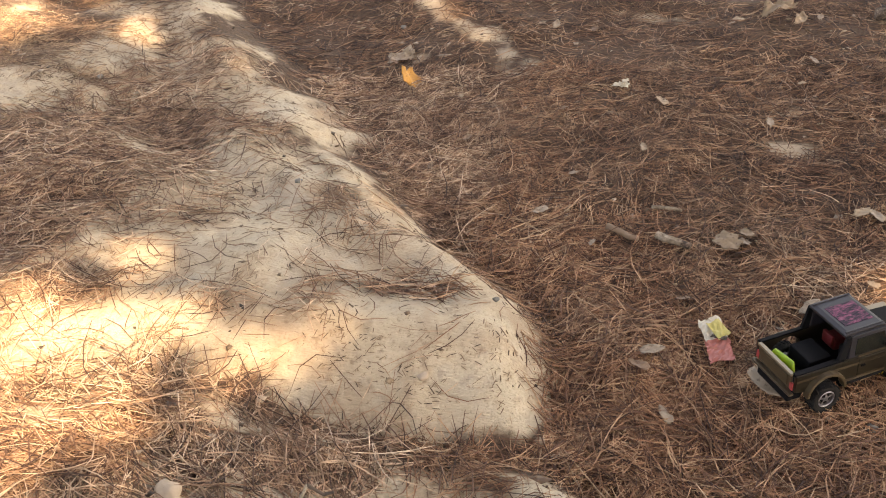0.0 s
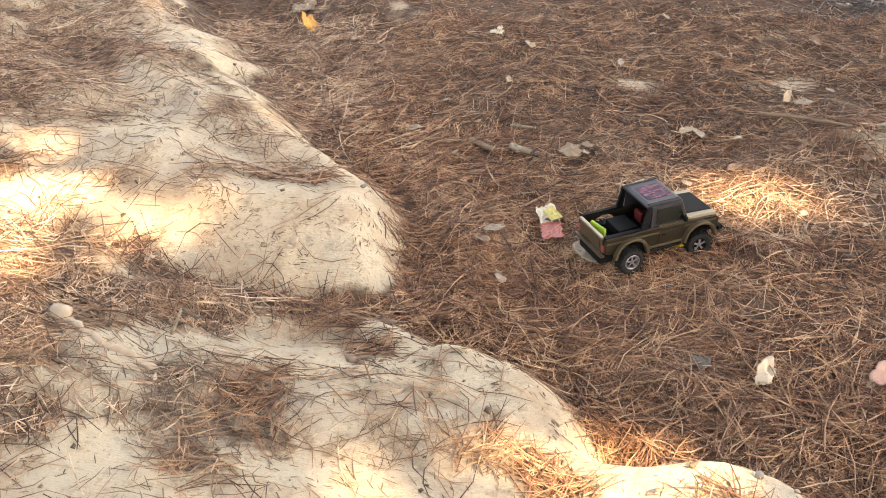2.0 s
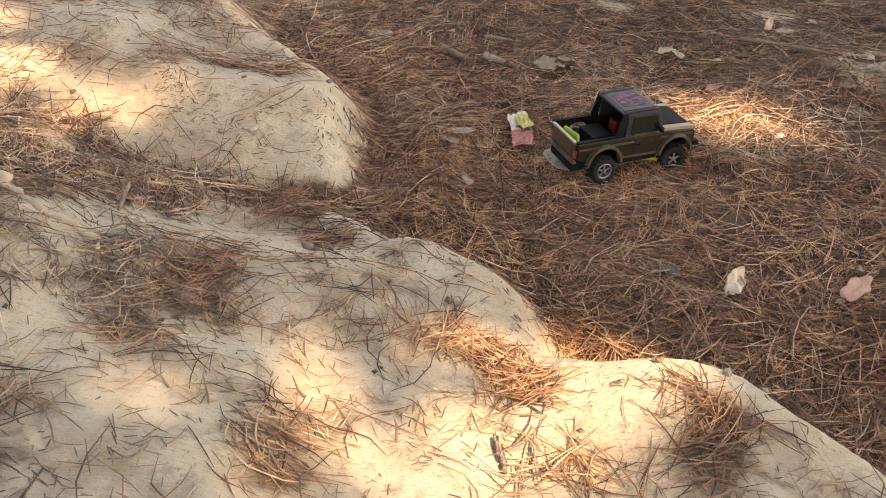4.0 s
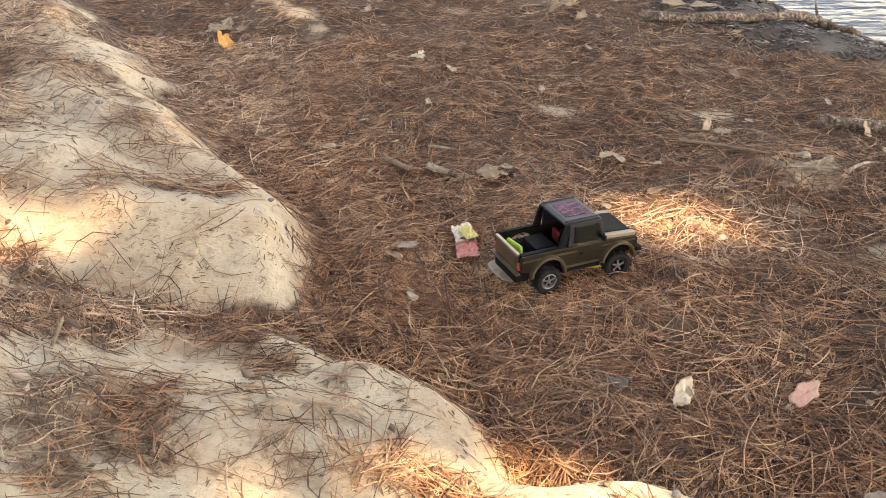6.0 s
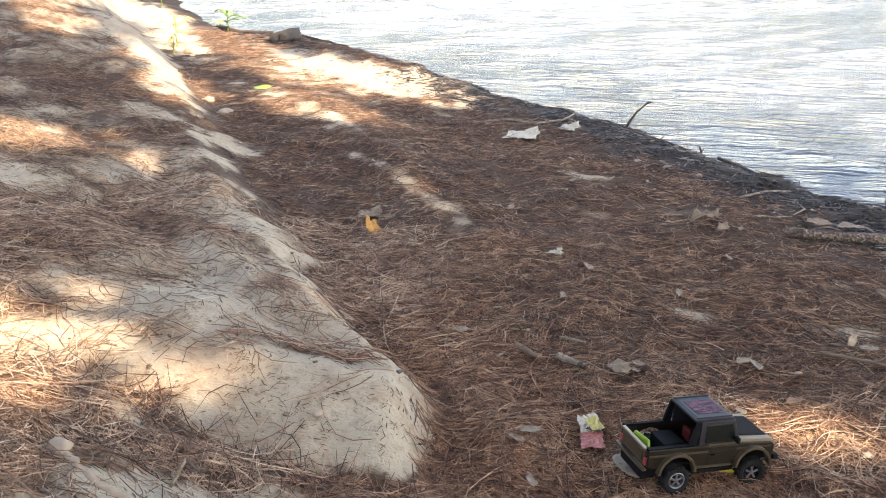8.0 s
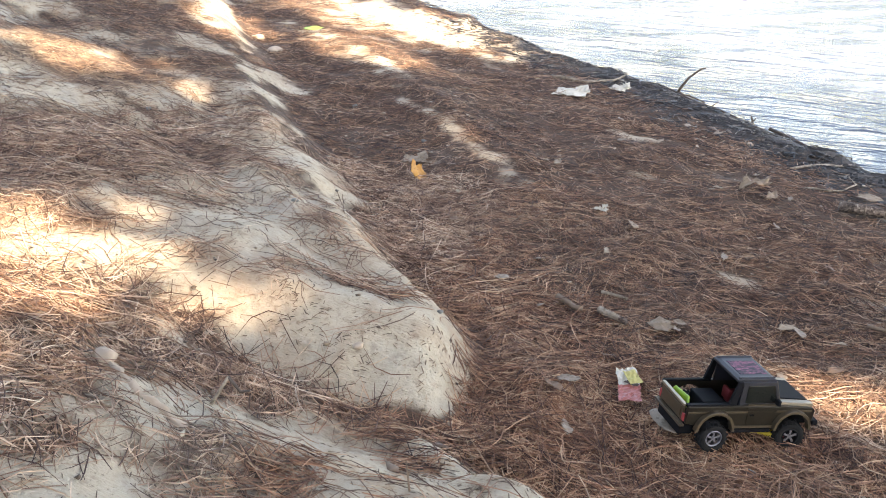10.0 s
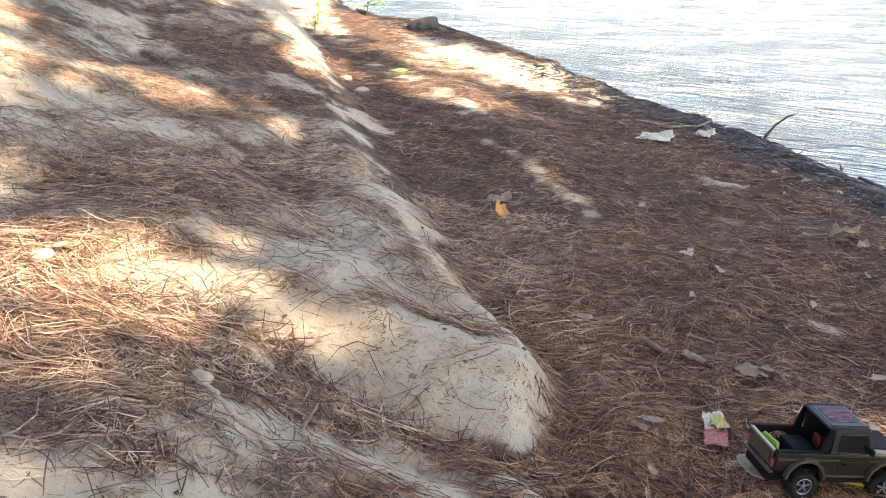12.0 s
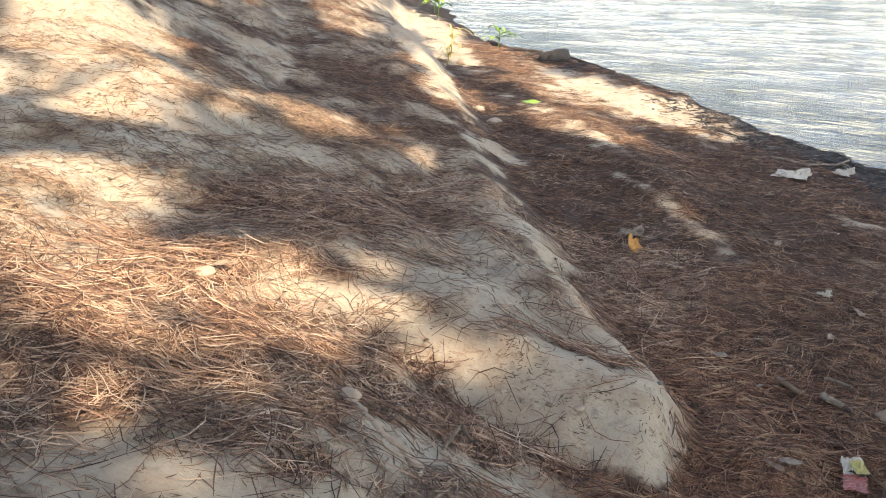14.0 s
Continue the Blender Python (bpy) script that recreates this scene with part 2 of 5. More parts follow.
MAT = {
    "ground": ground_material(),
    "water": water_material(),
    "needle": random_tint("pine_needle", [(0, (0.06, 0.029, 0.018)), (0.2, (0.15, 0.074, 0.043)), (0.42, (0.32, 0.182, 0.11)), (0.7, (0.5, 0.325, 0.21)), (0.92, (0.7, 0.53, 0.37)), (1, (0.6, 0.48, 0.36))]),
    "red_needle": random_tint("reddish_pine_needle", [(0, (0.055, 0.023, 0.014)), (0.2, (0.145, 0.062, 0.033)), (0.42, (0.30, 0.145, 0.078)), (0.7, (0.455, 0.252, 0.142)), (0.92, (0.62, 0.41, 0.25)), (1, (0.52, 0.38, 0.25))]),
    # darker version of the needle colours, for parts of the flat
    "dark_needle": random_tint("dark_pine_needle", [(0, (0.0305, 0.0146, 0.00875)), (0.25, (0.0766, 0.037, 0.021)), (0.48, (0.183, 0.0939, 0.0525)), (0.76, (0.309, 0.176, 0.0994)), (0.94, (0.452, 0.296, 0.182)), (1, (0.392, 0.296, 0.21))]),
    "bank_needle": random_tint("bank_needle", [(0, (0.13, 0.08, 0.052)), (0.3, (0.23, 0.138, 0.088)), (0.55, (0.35, 0.222, 0.138)), (0.8, (0.47, 0.325, 0.20)), (1, (0.58, 0.45, 0.30))]),
    "clay_needle": random_tint("scattered_needle", [(0, (0.14, 0.10, 0.066)), (0.4, (0.22, 0.155, 0.10)), (0.75, (0.33, 0.24, 0.16)), (1, (0.45, 0.34, 0.23))]),
    "crumb": random_tint("litter_crumb", [(0, (0.0404, 0.027, 0.0166)), (0.45, (0.192, 0.125, 0.0707)), (0.8, (0.364, 0.28, 0.175)), (1, (0.525, 0.454, 0.333))]),
    "debris": random_tint("wet_debris", [(0, (0.010, 0.008, 0.007)), (0.55, (0.03, 0.023, 0.018)), (0.88, (0.07, 0.055, 0.042)), (1, (0.28, 0.24, 0.19))], 0.6),
    "far_trees": plain("distant_woodland", (0.03, 0.045, 0.02), 0.9, grain=0.6, vary=0.5, bump=0),
    "bark": flaky_bark("flaky_bark", (0.03, 0.02, 0.015), (0.13, 0.09, 0.066), (0.36, 0.285, 0.22), 95),
    "pale_wood": flaky_bark("weathered_wood", (0.15, 0.11, 0.075), (0.32, 0.26, 0.19), (0.44, 0.37, 0.28), 80),
    "dark_wood": plain("damp_wood", (0.075, 0.052, 0.038), 0.8, grain=45, vary=0.4, bump=0.6, depth=0.004),
    "twig": plain("twig_bark", (0.19, 0.125, 0.08), 0.85, grain=70, vary=0.4, bump=0.4),
    "clay_lump": plain("pale_dry_clay", (0.42, 0.315, 0.22), 0.92, grain=55, vary=0.25, bump=0.6, depth=0.004),
    "dark_stone": plain("dark_shore_rock", (0.075, 0.062, 0.05), 0.9, grain=14, vary=0.5, bump=0.9, depth=0.03),
    "stone": plain("grey_stone", (0.17, 0.16, 0.14), 0.85, grain=30, vary=0.4, bump=0.6, depth=0.004),
    "leaf_yellow": dry_leaf("yellow_leaf", (0.50, 0.23, 0.045), (0.20, 0.09, 0.03)),
    "leaf_pale": dry_leaf("bleached_leaf", (0.31, 0.228, 0.148), (0.14, 0.088, 0.053)),
    "leaf_cream": dry_leaf("cream_leaf", (0.52, 0.42, 0.30), (0.26, 0.17, 0.10)),
    "leaf_grey": dry_leaf("grey_dead_leaf", (0.275, 0.21, 0.148), (0.12, 0.085, 0.06)),
    "leaf_tan": dry_leaf("tan_dead_leaf", (0.25, 0.175, 0.11), (0.11, 0.07, 0.042)),
    "leaf_brown": dry_leaf("brown_dead_leaf", (0.19, 0.115, 0.07), (0.07, 0.04, 0.026)),
    "leaf_pink": dry_leaf("pinkish_leaf", (0.46, 0.24, 0.185), (0.42, 0.32, 0.20)),
    "leaf_green": plain("fresh_green_leaf", (0.20, 0.34, 0.05), 0.5, grain=30, vary=0.25, bump=0.2),
    "straw": plain("dry_yellow_grass", (0.48, 0.40, 0.13), 0.7, grain=30, vary=0.3, bump=0.2),
    "foliage": plain("pine_foliage", (0.05, 0.085, 0.03), 0.6, grain=9, vary=0.4, bump=0),
    "white": plain("dirty_white_plastic", (0.54, 0.485, 0.38), 0.5, grain=40, vary=0.12, bump=0.3),
    "red_foil": plain("faded_red_foil", (0.40, 0.115, 0.085), 0.4, grain=60, vary=0.3, bump=0.4),
    "yellow_foil": plain("bright_yellow_foil", (0.62, 0.45, 0.015), 0.4, grain=60, vary=0.15, bump=0.4),
    "crimson_foil": plain("crimson_foil", (0.36, 0.045, 0.045), 0.4, grain=60, vary=0.2, bump=0.4),
    "paint": plain("olive_bronze_paint", (0.019, 0.0142, 0.008), 0.38, 0.3, grain=90, vary=0.25, bump=0.05),
    "paint_beige": plain("sand_coloured_stripe", (0.22, 0.175, 0.115), 0.5, grain=90, vary=0.2, bump=0.05),
    "bronze": plain("scuffed_bronze_paint", (0.08, 0.056, 0.032), 0.42, 0.3, grain=70, vary=0.3, bump=0.1),
    "black": plain("matt_black_plastic", (0.005, 0.005, 0.006), 0.75, grain=80, vary=0.4, bump=0.15),
    "tyre": plain("dusty_rubber", (0.014, 0.013, 0.012), 0.85, grain=70, vary=0.5, bump=0.3),
    "silver": plain("grey_metal_rim", (0.22, 0.21, 0.22), 0.4, 0.7, grain=70, vary=0.25, bump=0.1),
    "chrome": plain("pale_metal_trim", (0.26, 0.21, 0.14), 0.35, 0.5, grain=70, vary=0.2, bump=0.1),
    "window": plain("dark_tinted_window", (0.010, 0.012, 0.010), 0.15, grain=30, vary=0.3, bump=0),
    "lens": plain("clear_lamp_lens", (0.25, 0.25, 0.24), 0.15, grain=40, vary=0.1, bump=0),
    "roof": plain("dark_grey_roof", (0.012, 0.011, 0.015), 0.55, grain=60, vary=0.3, bump=0.1),
    "red": plain("red_seat", (0.13, 0.008, 0.008), 0.6, grain=60, vary=0.2, bump=0.1),
    "lime": plain("lime_green_plastic", (0.17, 0.30, 0.012), 0.4, grain=40, vary=0.12, bump=0.05),
}

MAT["pink"], t, b = material("worn_pink_graphic", 0.55)
c = ramp(t, noisy(t, 70, 4, (1, 2.2, 1), 0.3, 0.7), [(0.42, (0.016, 0.012, 0.02)), (0.5, (0.09, 0.03, 0.055)), (0.6, (0.21, 0.05, 0.09)), (0.72, (0.17, 0.13, 0.19))])
t.links.new(c, b.inputs["Base Color"])
MAT["leaf_bit"] = random_tint("leaf_bit", [(0, (0.10, 0.065, 0.042)), (0.35, (0.24, 0.165, 0.11)), (0.7, (0.38, 0.29, 0.205)), (1, (0.52, 0.44, 0.34))])
for dull in ("black", "tyre", "pink"):
    MAT[dull].node_tree.nodes["Principled BSDF"].inputs["Specular IOR Level"].default_value = 0.14


# ---- mesh helpers ----
def ground_at(x, y):
    return float(height(np.float64(x), np.float64(y)))


def link(name, bm, mat, smooth_faces=False):
    me = bpy.data.meshes.new(name)
    bm.normal_update()
    bm.to_mesh(me)
    bm.free()
    me.materials.append(MAT[mat])
    if smooth_faces:
        me.polygons.foreach_set("use_smooth", [True] * len(me.polygons))
    return new(name, me)


def part(name, bm, mat, parent, label="", smooth_faces=False):
    ob = link(name, bm, mat, smooth_faces)
    ob.parent = parent
    if label:
        ob["label"] = label
    return ob


def box(x0, x1, y0, y1, z0, z1, bevel=0.0015, taper=0.0):
    bm = bmesh.new()
    bmesh.ops.create_cube(bm, size=1)
    for v in bm.verts:
        k = 1 - taper if v.co.z > 0 else 1
        v.co = Vector(((x0 + x1) / 2 + v.co.x * (x1 - x0) * k, (y0 + y1) / 2 + v.co.y * (y1 - y0) * k, (z0 + z1) / 2 + v.co.z * (z1 - z0)))
    if bevel:
        bmesh.ops.bevel(bm, geom=bm.edges[:], offset=bevel, segments=2, affect="EDGES", profile=0.6)
    return bm


def slab(points, y0, y1, bevel=0.0012):
    """A side outline in x and z, given thickness from y0 to y1."""
    bm = bmesh.new()
    a = [bm.verts.new((x, y0, z)) for x, z in points]
    b = [bm.verts.new((x, y1, z)) for x, z in points]
    bm.faces.new(a)
    bm.faces.new(list(reversed(b)))
    for i in range(len(points)):
        j = (i + 1) % len(points)
        bm.faces.new((a[j], a[i], b[i], b[j]))
    bmesh.ops.recalc_face_normals(bm, faces=bm.faces)
    if bevel:
        sharp = [e for e in bm.edges if len(e.link_faces) == 2 and e.calc_face_angle() > 0.7]
        bmesh.ops.bevel(bm, geom=sharp, offset=bevel, segments=2, affect="EDGES", profile=0.6)
    return bm


def lathe(profile, axis="Y", steps=28):
    """Turn (radius, height) pairs round an axis."""
    bm = bmesh.new()
    rings = []
    for k in range(steps):
        a = 2 * math.pi * k / steps
        rings.append([bm.verts.new((r * math.cos(a), h, r * math.sin(a)) if axis == "Y" else (r * math.cos(a), r * math.sin(a), h)) for r, h in profile])
    for k in range(steps):
        p, q = rings[k], rings[(k + 1) % steps]
        for i in range(len(profile) - 1):
            bm.faces.new((p[i], p[i + 1], q[i + 1], q[i]))
    bmesh.ops.remove_doubles(bm, verts=bm.verts[:], dist=1e-6)
    bmesh.ops.recalc_face_normals(bm, faces=bm.faces)
    return bm


def rod(points, radii, sides=8, rough=0.0, rnd=None, bm=None):
    """A round bar through points, with a radius at each and an uneven skin."""
    bm = bm or bmesh.new()
    pts = [Vector(p) for p in points]
    rings = []
    for i, p in enumerate(pts):
        way = (pts[min(i + 1, len(pts) - 1)] - pts[max(i - 1, 0)]).normalized()
        u = way.cross(Vector((0.31, 0.17, 0.93))).normalized()
        v = way.cross(u)
        ring = []
        for k in range(sides):
            a = 2 * math.pi * k / sides
            r = radii[i] * (1 + (rnd.uniform(-rough, rough) if rnd else 0))
            ring.append(bm.verts.new(p + r * (math.cos(a) * u + math.sin(a) * v)))
        rings.append(ring)
    for p, q in zip(rings[:-1], rings[1:]):
        for k in range(sides):
            bm.faces.new((p[k], p[(k + 1) % sides], q[(k + 1) % sides], q[k]))
    bm.faces.new(list(reversed(rings[0])))
    bm.faces.new(rings[-1])
    return bm


def thing(name, label, category, m=None, group=""):
    ob = tagged(new(name), label, category, group)
    if m:
        ob.matrix_basis = m
    return ob


# ---- ground and water ----
BARE = ((-0.21, 1.73, 0.14, 0.035, 25), (-0.3, 1.70, 0.26, 0.06, 2), (-0.09, 1.76, 0.06, 0.12, 0), (0.07, 1.27, 0.24, 0.059, -8), (-0.31, 0.83, 0.09, 0.097, 10), (-0.14, 0.7, 0.16, 0.054, 21), (0.11, 0.9, 0.1, 0.045, -11),
        (0.53, 0.92, 0.13, 0.063, -32), (0.51, 1.0, 0.06, 0.027, -13), (0.79, 0.92, 0.11, 0.024, -28), (0.25, 0.78, 0.13, 0.061, 13),
        (-1.08, 1.59, 0.15, 0.061, 53), (-0.78, 1.71, 0.27, 0.039, 2), (-0.36, 1.8, 0.28, 0.057, 23), (-0.3, 1.72, 0.2, 0.037, 7),
        (-0.70, 2.06, 0.42, 0.24, -4), (-1.09, 2.83, 0.35, 0.16, -16), (-1.43, 1.82, 0.14, 0.071, -24), (-1.72, 4.0, 0.25, 0.16, -34),
        (-3.24, 2.89, 0.6, 0.36, 94), (-2.5, 2.22, 0.37, 0.21, 61), (-1.53, 1.8, 0.13, 0.13, 24), (-1.39, 1.15, 0.15, 0.12, 3),
        (-3.13, 4.08, 0.28, 0.2, -10), (-2.13, 4.1, 0.25, 0.18, -14), (-1.57, 3.52, 0.27, 0.076, 78), (-2.35, 4.58, 0.3, 0.14, -29),
        (-0.7, 2.06, 0.29, 0.18, 9), (-0.65, 1.72, 0.19, 0.035, 0), (-2.7, 5.2, 0.9, 0.12, 125), (-1.35, 4.65, 0.3, 0.035, 126), (-3.6, 6.9, 1.0, 0.2, 130),
        (-4.7, 8.2, 1.4, 0.35, 130), (-1.75, 6.0, 1.3, 0.28, 140), (-1.25, 5.75, 0.8, 0.3, 138), (-3.3, 5.9, 0.6, 0.25, 125), (-2.6, 1.9, 0.5, 0.3, 60),
        (-0.35, 1.84, 0.26, 0.12, -4))

DUSTY = ((0.95, 2.72, 0.22, 0.10, 15), (0.5, 2.72, 0.16, 0.06, 0), (0.15, 3.55, 0.25, 0.06, -20), (-0.05, 4.1, 0.3, 0.07, -25), (1.25, 1.95, 0.2, 0.1, 20), (1.0, 3.05, 0.2, 0.07, 10), (-0.92, 3.91, 0.41, 0.048, -41), (-0.59, 3.55, 0.62, 0.06, -49), (-1.5, 4.7, 0.5, 0.14, -38), (-2.01, 5.21, 0.81, 0.19, -40), (-1.31, 5.76, 0.78, 0.28, -35), (0.86, 2.06, 0.14, 0.05, -6), (-0.34, 3.16, 0.16, 0.059, -36), (-0.7, 3.32, 0.11, 0.045, -21), (1.09, 2.15, 0.12, 0.048, -16),
         (0.49, 2.9, 0.08, 0.064, -11), (-1.9, 5.85, 1.4, 0.55, 142), (-1.35, 4.5, 0.4, 0.09, 130), (-0.4, 3.38, 0.24, 0.06, 128),
         (-0.26, 3.15, 0.13, 0.09, 130), (-1.75, 4.92, 0.35, 0.1, 130), (1.12, 2.3, 0.2, 0.12, 10))
DRIFTS = ((0.43, 1.255, 0.13, 0.05, -25, 0.55), (-0.52, 1.41, 0.16, 0.11, 25, 1.0), (-0.2, 1.57, 0.3, 0.075, 178, 1.0), (-0.45, 1.93, 0.2, 0.03, 170, 0.3), (-0.38, 2.0, 0.13, 0.035, 150, 0.3), (-2.37, 4.36, 0.52, 0.36, -21, 0.75), (-1.59, 3.74, 0.3, 0.26, -9, 0.5), (-0.3, 1.13, 0.19, 0.1, -12, 0.2), (-0.2, 0.91, 0.11, 0.035, -25, 0.25), (0.05, 1.09, 0.06, 0.027, -16, 0.25), (0.26, 1.06, 0.11, 0.043, -13, 0.28),
          (0.64, 0.91, 0.1, 0.015, -47, 0.4), (-0.61, 1.52, 0.16, 0.089, 36, 0.7), (-1.5, 2.16, 0.28, 0.22, -2, 0.7), (-2.12, 3.22, 0.19, 0.22, 61, 0.9),
          (-1.11, 1.77, 0.06, 0.055, 40, 1), (-0.75, 1.45, 0.2, 0.16, 45, 1), (-2.92, 3.4, 0.43, 0.14, -31, 0.6), (-2.03, 3.29, 0.22, 0.2, -5, 0.9),
          (-2.17, 3.06, 0.3, 0.091, 58, 0.5), (-0.97, 1.16, 0.18, 0.11, 66, 0.8), (-1.4, 2.39, 0.4, 0.2, 83, 0.7), (0.1, 1.79, 0.21, 0.11, -39, 1),
          (0.44, 1.31, 0.33, 0.047, -10, 1), (-0.47, 1.54, 0.22, 0.1, 30, 0.9), (-0.5, 2.38, 0.13, 0.18, -24, 1), (-0.14, 0.68, 0.1, 0.018, -9, 0.3),
          (0.09, 1.8, 0.28, 0.13, 100, 1), (0.3, 1.56, 0.35, 0.11, -15, 1), (-0.25, 2.35, 0.35, 0.1, 128, 1), (0.85, 1.25, 0.4, 0.12, -25, 1),
          (-1.05, 1.42, 0.4, 0.16, 165, 0.5), (-1.1, 1.15, 0.36, 0.22, 165, 0.6))


def steepness_left(x, y):
    """Falls towards nothing where the ground is too steep for needles to stay."""
    slope = 0
    for dx, dy in ((0, 0), (0.05, 0), (-0.05, 0), (0, 0.05), (0, -0.05)):
        px, py = x + dx, y + dy
        slope = np.maximum(slope, np.hypot(height(px + 0.03, py) - height(px - 0.03, py), height(px, py + 0.03) - height(px, py - 0.03)) / 0.06 - (0.12 if dx or dy else 0))
    return 1 - 0.97 * smooth(0.38, 0.7, slope) * smooth(-0.02, 0.05, side_of(TOE, x, y))


def piled(x, y):
    """Where the needles lie in thick drifts."""
    out = 0
    for cx, cy, length, width, turn, share in DRIFTS:
        out = np.maximum(out, share * bump(x, y, cx, cy, length, width, turn))
    return out


def bareness(x, y):
    out, rag = 0.0, 0.7 * lumps(x, y, 0.33, 41) + 0.5 * lumps(x, y, 0.15, 43)
    for cx, cy, length, width, turn in BARE:
        out = np.maximum(out, (1.1 + 0.6 * rag) * bump(x, y, cx, cy, 1.15 * length, 1.15 * width + 0.01, turn))
    for cx, cy, length, width, turn in DUSTY:
        out = np.maximum(out, (0.60 + 0.3 * rag) * bump(x, y, cx, cy, length, width, turn))
    s = inland(x, y)
    base = 0.12 + 0.16 * smooth(0.0, 0.2, s) + 0.12 * lumps(x, y, 0.7, 21) + 0.08 * lumps(x, y, 0.28, 4)
    base = base + 0.12 * smooth(0.5, 1.0, x) * smooth(1.6, 2.4, y) + (0.34 + 0.1 * smooth(-1.2, -2.0, x)) * (1 - 0.55 * smooth(3.0, 3.8, y)) * smooth(0.1, 0.4, s) + 0.16 * smooth(0.2, 0.6, s) * lumps(x, y, 0.55, 51)
    face = (0.95 - 0.36 * smooth(2.2, 2.7, y) + 0.32 * smooth(2.2, 2.8, y) * (lumps(x, y, 0.42, 35) + 0.6 * lumps(x, y, 0.16, 36))) * smooth(0.02, 0.07 + 0.08 * smooth(2.2, 3, y), s) * smooth(0.62, 0.32, s) * smooth(1.78, 1.88, y) + (0.72 + 0.45 * lumps(x, y, 0.3, 37) + 0.25 * lumps(x, y, 0.12, 38)) * smooth(0.0, 0.05, s) * smooth(1.6, 1.5, y) * smooth(-0.8, -0.55, x) * smooth(0.35, 0.65, y) * smooth(1.7, 1.3, x)
    base = np.maximum(base, face * (0.85 + 0.35 * lumps(x, y, 0.5, 33)) - 0.5 * piled(x, y))
    firm = steepness_left(x, y)
    base = np.maximum(base, 0.95 * (1 - firm) * smooth(2.6, 2.2, y) * (1 - 0.8 * bump(x, y, -0.05, 1.57, 0.3, 0.06, 177)))
    return np.clip(np.maximum(out, base) + 0.06 * lumps(x, y, 0.13, 9) - 0.7 * piled(x, y) * firm, 0, 1) * (1 - 0.6 * smooth(0.7, 0.2, y))


def wetness(x, y):
    return smooth(0.55 + 0.2 * smooth(-0.3, 0.5, x), 0.2, side_of(SHORE, x, y) + 0.1 * lumps(x, y, 0.6, 2) + 0.06 * lumps(x, y, 0.2, 3)) * smooth(-1.5, -0.6, x)


def steps_of(low, high, fine, far, growth=1.13):
    """Grid lines, evenly fine from low to high and wider and wider beyond."""
    mid = list(np.arange(low, high + fine / 2, fine))
    out, step = [], fine
    while (high + sum(out)) < far:
        step *= growth
        out.append(step)
    right = list(high + np.cumsum(out))
    left = list(low - np.cumsum(out))[::-1]
    return np.array(left + mid + right)


def sheet(name, gx, gy, heights, mat):
    X, Y = np.meshgrid(gx, gy)
    Z = heights(X, Y)
    n, m = len(gx), len(gy)
    co = np.stack([X, Y, Z], -1).reshape(-1, 3)
    idx = (np.arange(m - 1)[:, None] * n + np.arange(n - 1)[None]).reshape(-1)
    return raw_mesh(name, co, np.stack([idx, idx + 1, idx + n + 1, idx + n], -1), mat, True), X, Y


def raw_mesh(name, co, quads, mat, smooth_faces=False):
    me = bpy.data.meshes.new(name)
    me.vertices.add(len(co))
    me.vertices.foreach_set("co", np.asarray(co, np.float32).ravel())
    me.loops.add(quads.size)
    me.loops.foreach_set("vertex_index", np.asarray(quads, np.int32).ravel())
    me.polygons.add(len(quads))
    me.polygons.foreach_set("loop_start", np.arange(len(quads), dtype=np.int32) * quads.shape[1])
    me.update(calc_edges=True)
    me.validate()
    if smooth_faces:
        me.polygons.foreach_set("use_smooth", [True] * len(me.polygons))
    me.materials.append(MAT[mat])
    return new(name, me)


ground, GX, GY = sheet("ground", steps_of(-3.2, 1.9, 0.028, 400), steps_of(0.3, 5.6, 0.028, 400), height, "ground")
tagged(ground, "sandy clay bank and flat strewn with brown pine needles", "ground", kind="structure")
for key, values in (("bare", bareness(GX, GY)), ("wet", wetness(GX, GY))):
    ground.data.attributes.new(key, "FLOAT", "POINT").data.foreach_set("value", np.asarray(values, np.float32).ravel())


def ripples(x, y):
    near = np.exp(-np.hypot(x - 0.5, y - 6) / 40)
    u, v = x * 0.72 + y * 0.69, y * 0.72 - x * 0.69
    # low ridge of water along the shore, shaped to show as a darker band
    shore_ridge = 0.014 * np.exp(-((side_of(SHORE, x, y) + 0.5 + 0.04 * lumps(x, y, 1.3, 4)) / 0.10) ** 2) * smooth(0.2, 0.8, x) * smooth(4.5, 2.5, x)
    return WATER - 0.004 + shore_ridge + near * 0.55 * (0.007 * lumps(u * 0.3, v, 1.1, 6) + (0.008 * lumps(u * 0.3, v, 0.5, 2) + 0.004 * lumps(u * 0.36, v, 0.24, 9)) * (0.65 + 0.5 * lumps(u * 0.3, v * 0.6, 2.6, 12)))


lake, _, _ = sheet("water", steps_of(-14, 4, 0.15, 600), steps_of(2.0, 24, 0.11, 600), ripples, "water")
tagged(lake, "pale rippled lake water reflecting the sky", "water", kind="structure")


